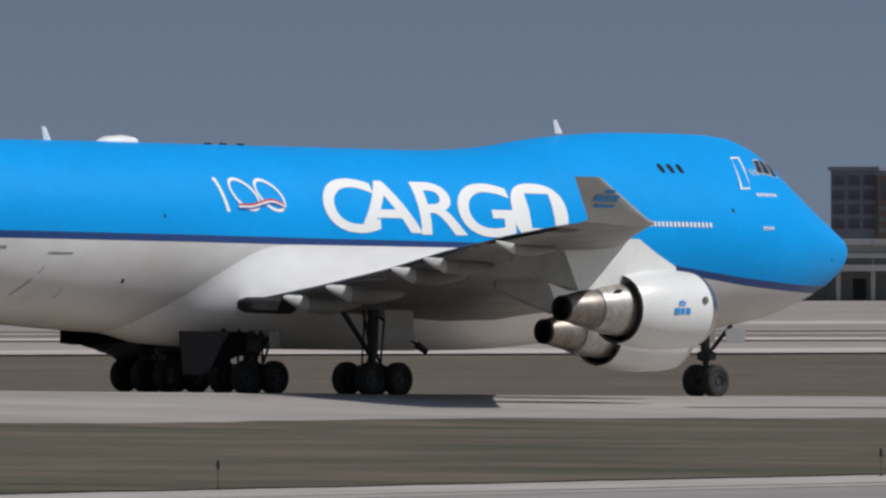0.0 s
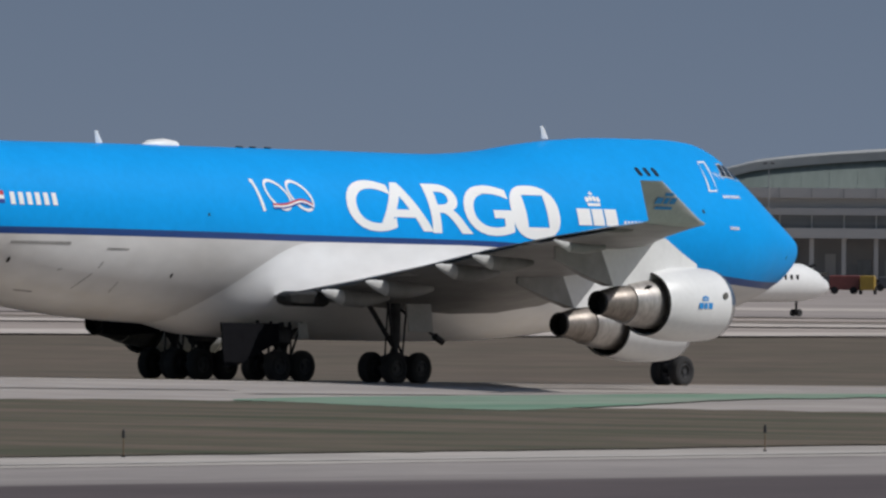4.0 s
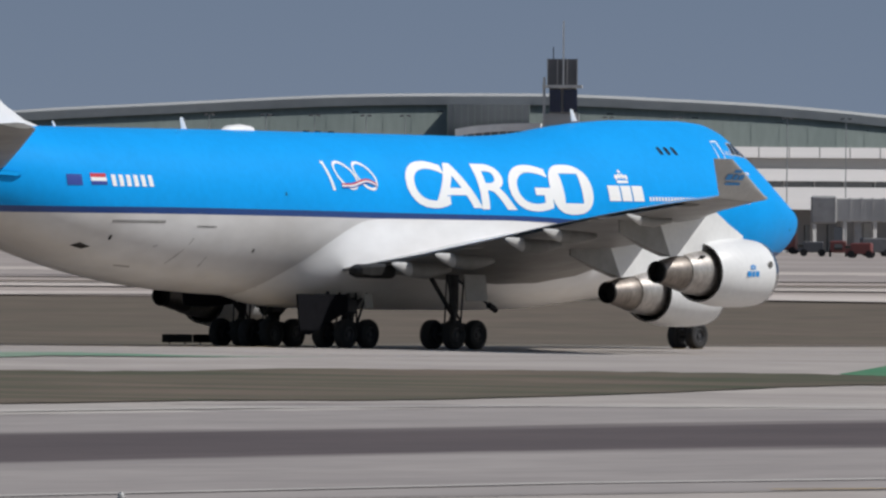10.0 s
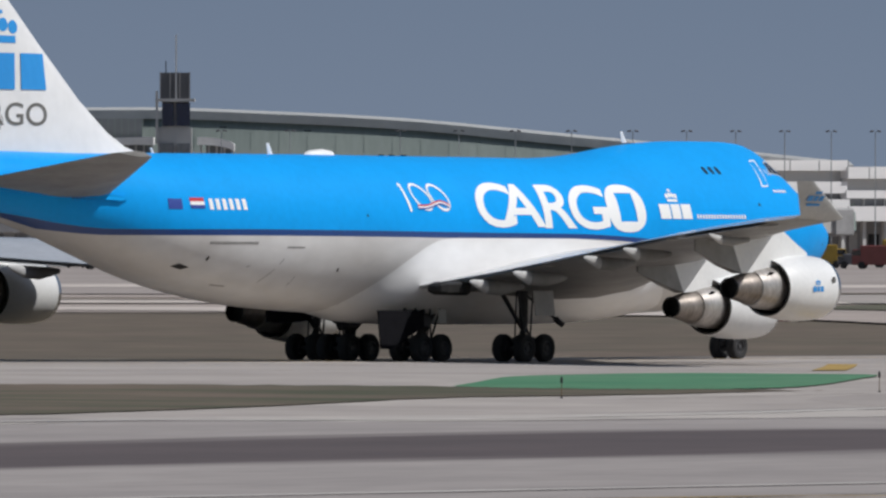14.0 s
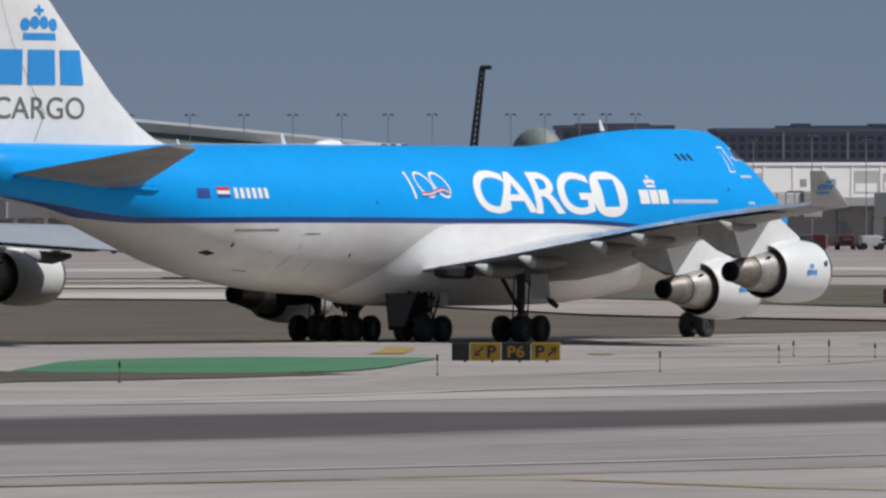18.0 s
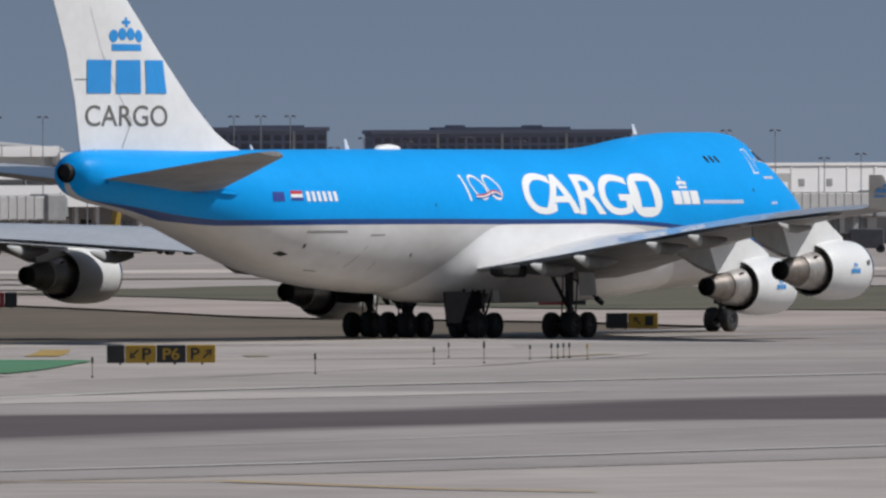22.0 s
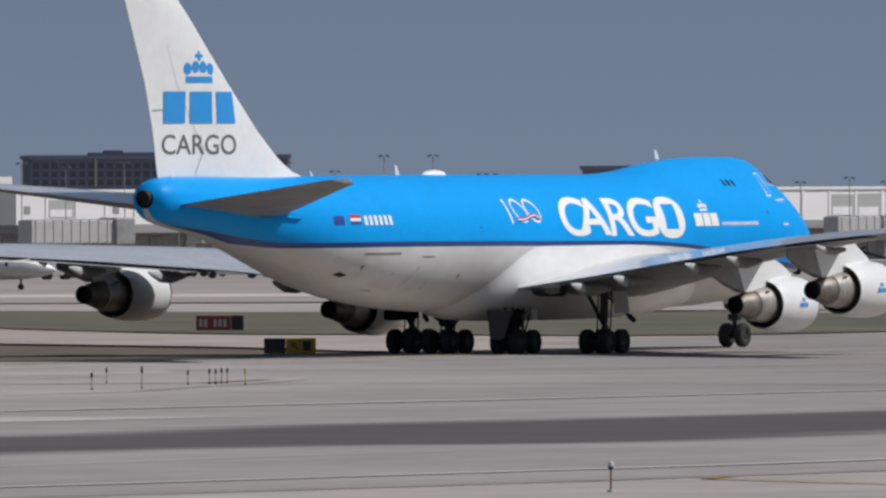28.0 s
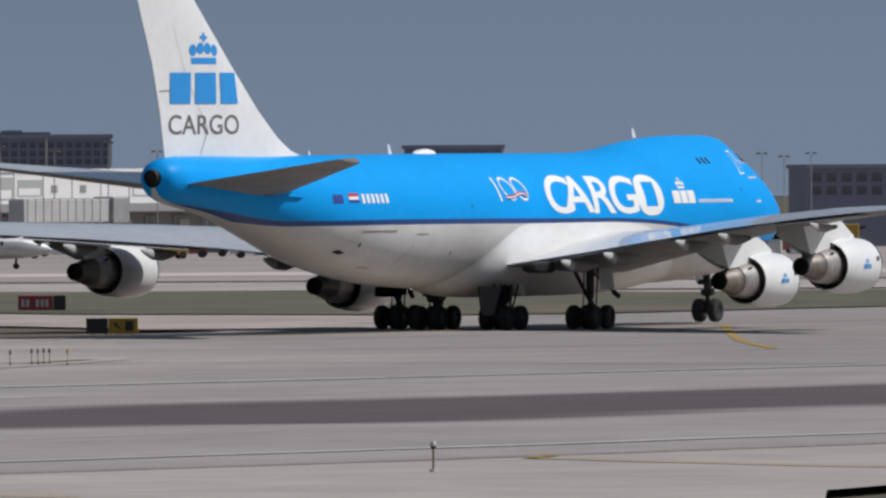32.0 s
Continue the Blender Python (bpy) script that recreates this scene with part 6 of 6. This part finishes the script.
    n = int(length * 0.5 / 0.8)
    for s in (-1, 1):
        for k in range(n):
            x = length * 0.33 - 0.8 * k
            bm = bmesh.new()
            box(bm, (x, s * rad * 0.962, zc + 0.28 * rad), (0.28, 0.08, 0.42))
            part("cabin_window", bm, M["glass"], ob)
    bm = bmesh.new()
    box(bm, (length * 0.452, 0, zc + 0.42 * rad), (0.9, rad * 1.15, 0.42))
    part("windscreen", bm, M["glass"], ob)
    gears = [(length * 0.38, 0, 0.3), (length * -0.06, rad * 1.5, 0.45), (length * -0.06, -rad * 1.5, 0.45)]
    for x, y, rr in gears:
        bm = bmesh.new()
        rod(bm, (x, y, rr), (x, y * 0.8, belly_z + 0.5 * rad), 0.1, 0.12, 8)
        leg = part("gear_leg", bm, M["strut"], ob)
        for dy in (-0.3, 0.3):
            bm = bmesh.new()
            rod(bm, (x, y + dy - 0.13, rr), (x, y + dy + 0.13, rr), rr, rr, 16)
            part("tyre", bm, M["rubber"], leg)
    return ob, fin2, zc


regional_jet, rfin, rzc = jet("regional_jet", "white regional jet with blue engines and tail, taxiing far off", None, 37.0, 1.62, 1.2, 3.6, (M["jetwhite"], M["jetwhite"], M["jetblue"]), True, 24.0)
for k in range(6):
    bm = bmesh.new()
    box(bm, (5.2 - 0.9 * k, -1.5, rzc + 0.78), (0.5, 0.06, 0.3))
    part("airline_title", bm, M["greymark"], regional_jet)
for k in range(5):
    bm = bmesh.new()
    box(bm, (-12.4 - 0.55 * k, -0.36, rzc + 2.3 + 0.1 * k), (0.14, 0.5, 2.2 - 0.25 * k), Matrix.Rotation(0.35, 3, "Y"))
    part("tail_stripe", bm, M["logo"], rfin)
commuter_jet, cfin, czc = jet("commuter_jet", "small white commuter jet rolling along the far apron", None, 30.0, 1.22, 1.0, 3.2, (M["jetwhite"], M["silver"], M["jetwhite"]), True, 20.0, 2)
liner, lfin, lzc = jet("parked_airliner", "pale teal and silver wide-body airliner parked at the terminal", far_m(at_bearing(39.17, 1560), 1560, ground_z(*far_xy(at_bearing(39.17, 1560), 1560)) + 0.1, 54), 54, 2.55, 1.5, 7.7, (M["teal"], M["silver"], M["teal"]), False, 48, 2)
for s in (-1, 1):
    for col, a0 in (("red", 0), ("flagblue", math.pi)):
        bm = bmesh.new()
        bm.faces.new([bm.verts.new((-22.4 + 1.5 * math.cos(a0 + math.pi * k / 14), s * 0.42, lzc + 5.0 + 1.5 * math.sin(a0 + math.pi * k / 14))) for k in range(15)])
        part("tail_disc", bm, M[col], lfin)
    for k in range(9):
        bm = bmesh.new()
        box(bm, (14.5 - 1.1 * k, s * 2.2, lzc + 1.3), (0.75, 0.08, 0.8))
        part("airline_title", bm, M["jetblue"], liner)


# ---- signs and markers near the runway ----
def sign(name, label, x, y, turn, panels, ph, leg=0.06):
    """A low airfield sign: a row of panels on short legs. panels: width, ground, marks."""
    ob = thing(name, label, "sign", pose(x, y, ground_z(x, y) + 0.04, 0, 0, turn), group="airfield signs")
    tot = sum(p[0] for p in panels)
    u = -tot / 2
    for wd, col, word, ink in panels:
        bm = bmesh.new()
        box(bm, (u + wd / 2, 0, leg + ph / 2), (wd - 0.02, 0.22, ph), bevel=0.02)
        pn = part("sign_panel", bm, M[col], ob)
        if word:
            for piece in word:
                if piece[0] == "arrow":
                    _, cx, cz, sz, ang = piece
                    bm = bmesh.new()
                    c, s = math.cos(ang), math.sin(ang)
                    for poly in ([(-0.5, -0.07), (0.2, -0.07), (0.2, 0.07), (-0.5, 0.07)], [(0.1, -0.3), (0.5, 0.0), (0.1, 0.3), (0.02, 0.22), (0.3, 0.0), (0.02, -0.22)]):
                        bm.faces.new([bm.verts.new((u + cx + sz * (px * c - pz * s), -0.118, leg + cz + sz * (px * s + pz * c))) for px, pz in poly])
                    part("arrow", bm, M[ink], pn)
                elif piece[0] == "bar":
                    bm = bmesh.new()
                    box(bm, (u + (piece[1] + piece[2]) / 2, -0.115, leg + (piece[3] + piece[4]) / 2), (piece[2] - piece[1], 0.01, piece[4] - piece[3]))
                    part("bar", bm, M[ink], pn)
                else:
                    txt, a, b, z0, z1 = piece
                    bm = text_bm(txt, a, b, z0, z1, 0.02)
                    for v in bm.verts:
                        v.co = (u + v.co.x, -0.118, leg + v.co.y)
                    part("sign_letter", bm, M[ink], pn)
        u += wd
    for k in range(4):
        bm = bmesh.new()
        rod(bm, (-tot / 2 + tot * (k + 0.5) / 4, 0, 0), (-tot / 2 + tot * (k + 0.5) / 4, 0, leg + 0.05), 0.04, 0.04, 8)
        part("leg", bm, M["strut"], ob)
    return ob


P = math.pi
sign("guidance_sign", "low black and yellow taxiway guidance sign with arrows", 397.0, 254.0, -57.4, [
    (0.62, "black", None, None),
    (1.05, "signyellow", [("arrow", 0.3, 0.3, 0.42, -0.75 * P), ("P", 0.58, 0.88, 0.1, 0.5)], "black"),
    (1.0, "black", [("P6", 0.22, 0.78, 0.1, 0.5)], "signyellow"),
    (1.0, "signyellow", [("P", 0.16, 0.46, 0.1, 0.5), ("arrow", 0.72, 0.3, 0.42, 0.25 * P)], "black")], 0.6)
sign("guidance_sign", "small black and yellow taxiway sign with an arrow", 600.2, 356.2, -59.3, [
    (1.1, "black", None, None),
    (1.5, "signyellow", [("arrow", 0.45, 0.38, 0.5, 0.75 * P), ("bar", 0.85, 1.25, 0.14, 0.62)], "black")], 0.77)
for x, y, turn in ((702.9, 421.9, -59), (686.4, 450.8, -56.6)):
    sign("holding_sign", "red runway holding position sign with pale marks", x, y, turn, [
        (2.05, "signred", [("bar", 0.2 + 0.28 * k, 0.38 + 0.28 * k, 0.22, 0.66) for k in range(6) if k != 2], "faintline"),
        (0.75, "black", None, None)], 0.88)
sign("distance_sign", "square black distance sign with a white numeral", 734, 558, -52.8, [(1.05, "black", [("5", 0.27, 0.78, 0.22, 1.15)], "decal")], 1.4)
sign("marker_board", "low black marker board beside the taxiway", 469.5, 357.3, -52.7, [(1.3, "black", None, None), (1.3, "pit", None, None)], 0.35, 0.08)
_p = (1190 * math.cos(radians(36.78)), 1190 * math.sin(radians(36.78)))
sign("marker_board", "long low dark board beside a far taxiway", *_p, -53.2, [(2.2, "black", None, None), (2.2, "black", None, None)], 0.42, 0.08)


def stake(x, y, h, head, cat="marker stake", label="thin edge marker stake with a dark head"):
    ob = thing("marker_stake", label, cat, pose(x, y, ground_z(x, y) + 0.03), group="edge markers")
    bm = bmesh.new()
    rod(bm, (0, 0, 0), (0, 0, 0.05), 0.05, 0.04, 12)
    part("base", bm, M["black"], ob)
    bm = bmesh.new()
    rod(bm, (0, 0, 0.05), (0, 0, h * 0.72), 0.014, 0.012, 8)
    part("stem", bm, M["orange"] if head != "yellow" else M["signyellow"], ob)
    bm = bmesh.new()
    rod(bm, (0, 0, h * 0.7), (0, 0, h * 0.93), 0.04, 0.035, 12)
    rod(bm, (0, 0, h * 0.92), (0, 0, h), 0.035, 0.02, 12)
    part("head", bm, M["black"] if head == "dark" else M["signyellow"], ob, smooth=True)


for x, y in ((369.7, 239.1), (270.5, 213.3), (249.1, 215.6), (228, 217), (349.9, 237.7)):
    stake(x * 0.99, y * 0.99, 0.66, "dark")
for x, y, h in ((382.1, 238.6, 0.68), (406.7, 249.2, 0.6), (430.4, 263.1, 0.56), (410.8, 249.7, 0.76), (423.8, 255.7, 0.52), (426.6, 256.5, 0.55), (426.7, 256.3, 0.55), (429.6, 257.8, 0.55), (429.5, 257.5, 0.55)):
    stake(x * 0.984, y * 0.984, h, "dark")
stake(417.2, 249.4, 0.56, "yellow", label="yellow edge marker stake in the grass")


def edge_light(x, y):
    ob = thing("runway_edge_light", "raised runway edge light on a short stem", "runway light", pose(x, y, ground_z(x, y) + 0.04), group="runway edge lights")
    bm = bmesh.new()
    rod(bm, (0, 0, 0), (0, 0, 0.05), 0.08, 0.07, 14)
    part("base", bm, M["greypaint"], ob)
    bm = bmesh.new()
    rod(bm, (0, 0, 0.04), (0, 0, 0.46), 0.02, 0.02, 8)
    part("stem", bm, M["orange"], ob)
    bm = bmesh.new()
    rod(bm, (0, 0, 0.45), (0, 0, 0.51), 0.035, 0.065, 14)
    part("lamp_housing", bm, M["black"], ob)
    bm = bmesh.new()
    rod(bm, (0, 0, 0.51), (0, 0, 0.57), 0.062, 0.055, 14)
    rod(bm, (0, 0, 0.57), (0, 0, 0.61), 0.055, 0.03, 14)
    part("lens", bm, M["greypaint"], ob, "pale lens cap", smooth=True)


for x, y in ((183.1, 140.8), (242.1, 136.3)):
    edge_light(x, y)


# ---- motions ----
# seconds, x, y, z, pitch, heading of the rolling airplane
TAXI = [
    (0, 378.137, 346.535, -0.467, 0.894, -0.192), (0.5, 384.303, 346.813, -0.562, 0.870, -0.082), (1, 390.260, 347.088, -0.651, 0.846, -0.008),
    (1.5, 396.047, 347.319, -0.735, 0.822, 0.036), (2, 401.694, 347.522, -0.815, 0.800, 0.054), (2.5, 407.224, 347.712, -0.891, 0.777, 0.051),
    (3, 412.619, 347.838, -0.964, 0.756, 0.030), (3.5, 417.861, 347.850, -1.032, 0.734, -0.003), (4, 422.966, 347.765, -1.096, 0.714, -0.048),
    (4.5, 427.958, 347.617, -1.158, 0.694, -0.099), (5, 432.859, 347.441, -1.216, 0.674, -0.154), (5.5, 437.692, 347.270, -1.272, 0.655, -0.211),
    (6, 442.480, 347.142, -1.326, 0.635, -0.269), (6.5, 447.228, 347.066, -1.378, 0.616, -0.324), (7, 451.888, 346.955, -1.427, 0.597, -0.375),
    (7.5, 456.419, 346.740, -1.474, 0.579, -0.421), (8, 460.871, 346.525, -1.518, 0.561, -0.461), (8.5, 465.302, 346.435, -1.561, 0.543, -0.494),
    (9, 469.719, 346.502, -1.602, 0.526, -0.519), (9.5, 474.109, 346.714, -1.642, 0.508, -0.536), (10, 478.448, 346.971, -1.679, 0.490, -0.544),
    (10.5, 482.718, 347.171, -1.715, 0.473, -0.544), (11, 486.958, 347.307, -1.750, 0.456, -0.534), (11.5, 491.207, 347.396, -1.783, 0.439, -0.517),
    (12, 495.470, 347.452, -1.815, 0.422, -0.491), (12.5, 499.743, 347.490, -1.846, 0.405, -0.457), (13, 504.033, 347.544, -1.875, 0.387, -0.415),
    (13.5, 508.347, 347.627, -1.904, 0.370, -0.368), (14, 512.669, 347.672, -1.931, 0.353, -0.314), (14.5, 516.983, 347.618, -1.957, 0.335, -0.254),
    (15, 521.291, 347.520, -1.982, 0.318, -0.191), (15.5, 525.598, 347.443, -2.005, 0.300, -0.124), (16, 529.904, 347.392, -2.027, 0.283, -0.054),
    (16.5, 534.204, 347.354, -2.047, 0.266, 0.017), (17, 538.495, 347.317, -2.067, 0.249, 0.090), (17.5, 542.772, 347.269, -2.084, 0.231, 0.162),
    (18, 547.030, 347.197, -2.101, 0.214, 0.233), (18.5, 551.266, 347.096, -2.116, 0.197, 0.303), (19, 555.490, 346.984, -2.130, 0.180, 0.369),
    (19.5, 559.707, 346.881, -2.143, 0.163, 0.433), (20, 563.911, 346.778, -2.154, 0.146, 0.492), (20.5, 568.091, 346.669, -2.164, 0.129, 0.547),
    (21, 572.223, 346.583, -2.173, 0.113, 0.597), (21.5, 576.287, 346.539, -2.180, 0.096, 0.641), (22, 580.269, 346.481, -2.186, 0.080, 0.679),
    (22.5, 584.161, 346.367, -2.191, 0.065, 0.712), (23, 587.970, 346.279, -2.195, 0.049, 0.739), (23.5, 591.702, 346.307, -2.198, 0.034, 0.760),
    (24, 595.348, 346.448, -2.200, 0.019, 0.776), (24.5, 598.897, 346.667, -2.200, 0.005, 0.787), (25, 602.332, 346.909, -2.200, -0.009, 0.795),
    (25.5, 605.639, 347.128, -2.199, -0.022, 0.800), (26, 608.812, 347.354, -2.198, -0.035, 0.803), (26.5, 611.850, 347.622, -2.196, -0.047, 0.806),
    (27, 614.746, 347.922, -2.193, -0.059, 0.811), (27.5, 617.497, 348.231, -2.190, -0.070, 0.819), (28, 620.097, 348.523, -2.186, -0.080, 0.833),
    (28.5, 622.540, 348.776, -2.183, -0.090, 0.855), (29, 624.821, 348.965, -2.179, -0.099, 0.889), (29.5, 626.930, 349.063, -2.175, -0.108, 0.937),
    (30, 628.847, 349.031, -2.171, -0.115, 1.003), (30.5, 630.558, 348.837, -2.168, -0.122, 1.090), (31, 632.084, 348.479, -2.165, -0.128, 1.204),
    (31.5, 633.446, 347.971, -2.161, -0.134, 1.348), (32, 634.605, 347.357, -2.159, -0.139, 1.528),
]


def motions():
    lean = smooth_table([(0, 0.36), (2, 0.34), (3.2, 0.22), (6, -0.24), (7, -0.32), (9, -0.34), (13, -0.3), (16, -0.2), (20, -0.1), (25, 0.0), (32, 0.0)])
    yaw = smooth_table([(0, 0.2), (1, 0.22), (2, 0.35), (3, 0.5), (4, 0.52), (5, 0.45), (6, 0.3), (7, 0.06), (8, 0.0), (32, 0.0)])
    walk(airplane, [(t, pose(x, y + 11.8 * radians(yaw(t)[0]), z, lean(t)[0], p, h + yaw(t)[0])) for t, x, y, z, p, h in TAXI])
    rows = []
    way = [(t, 902.2 + 10.9 * (t - 3.5)) for t in (0, 1, 2, 3, 4, 5, 5.5)] + [(7, 936), (9, 944.8), (12, 950.5), (32, 950.5)]
    walk(regional_jet, [(t, pose(x, 723.6, ground_z(x, 723.6) + 0.1, 0, 0, 0)) for t, x in way])
    for t, b in ((0, 46), (13, 38.2), (20, 34.6), (23, 33.2), (26, 32.145), (29, 31.43), (32, 30.93)):
        rows.append((t, far_m(at_bearing(b, 1390) - 15, 1390, ground_z(*far_xy(at_bearing(b, 1390), 1390)) + 0.14)))
    walk(commuter_jet, rows)
    ts = np.array([r[0] for r in TAXI])
    xy = np.array([r[1:3] for r in TAXI])
    run = np.concatenate([[0], np.cumsum(np.hypot(*np.diff(xy, axis=0).T))])
    steps = [k * 0.1 for k in range(321)]
    turn = [math.degrees(float(np.interp(t, ts, run)) / 0.615) for t in steps]
    for ob, x, y in WHEELS:
        walk(ob, [(t, pose(x, y, 0.615, 0, a, 0)) for t, a in zip(steps, turn)])


motions()
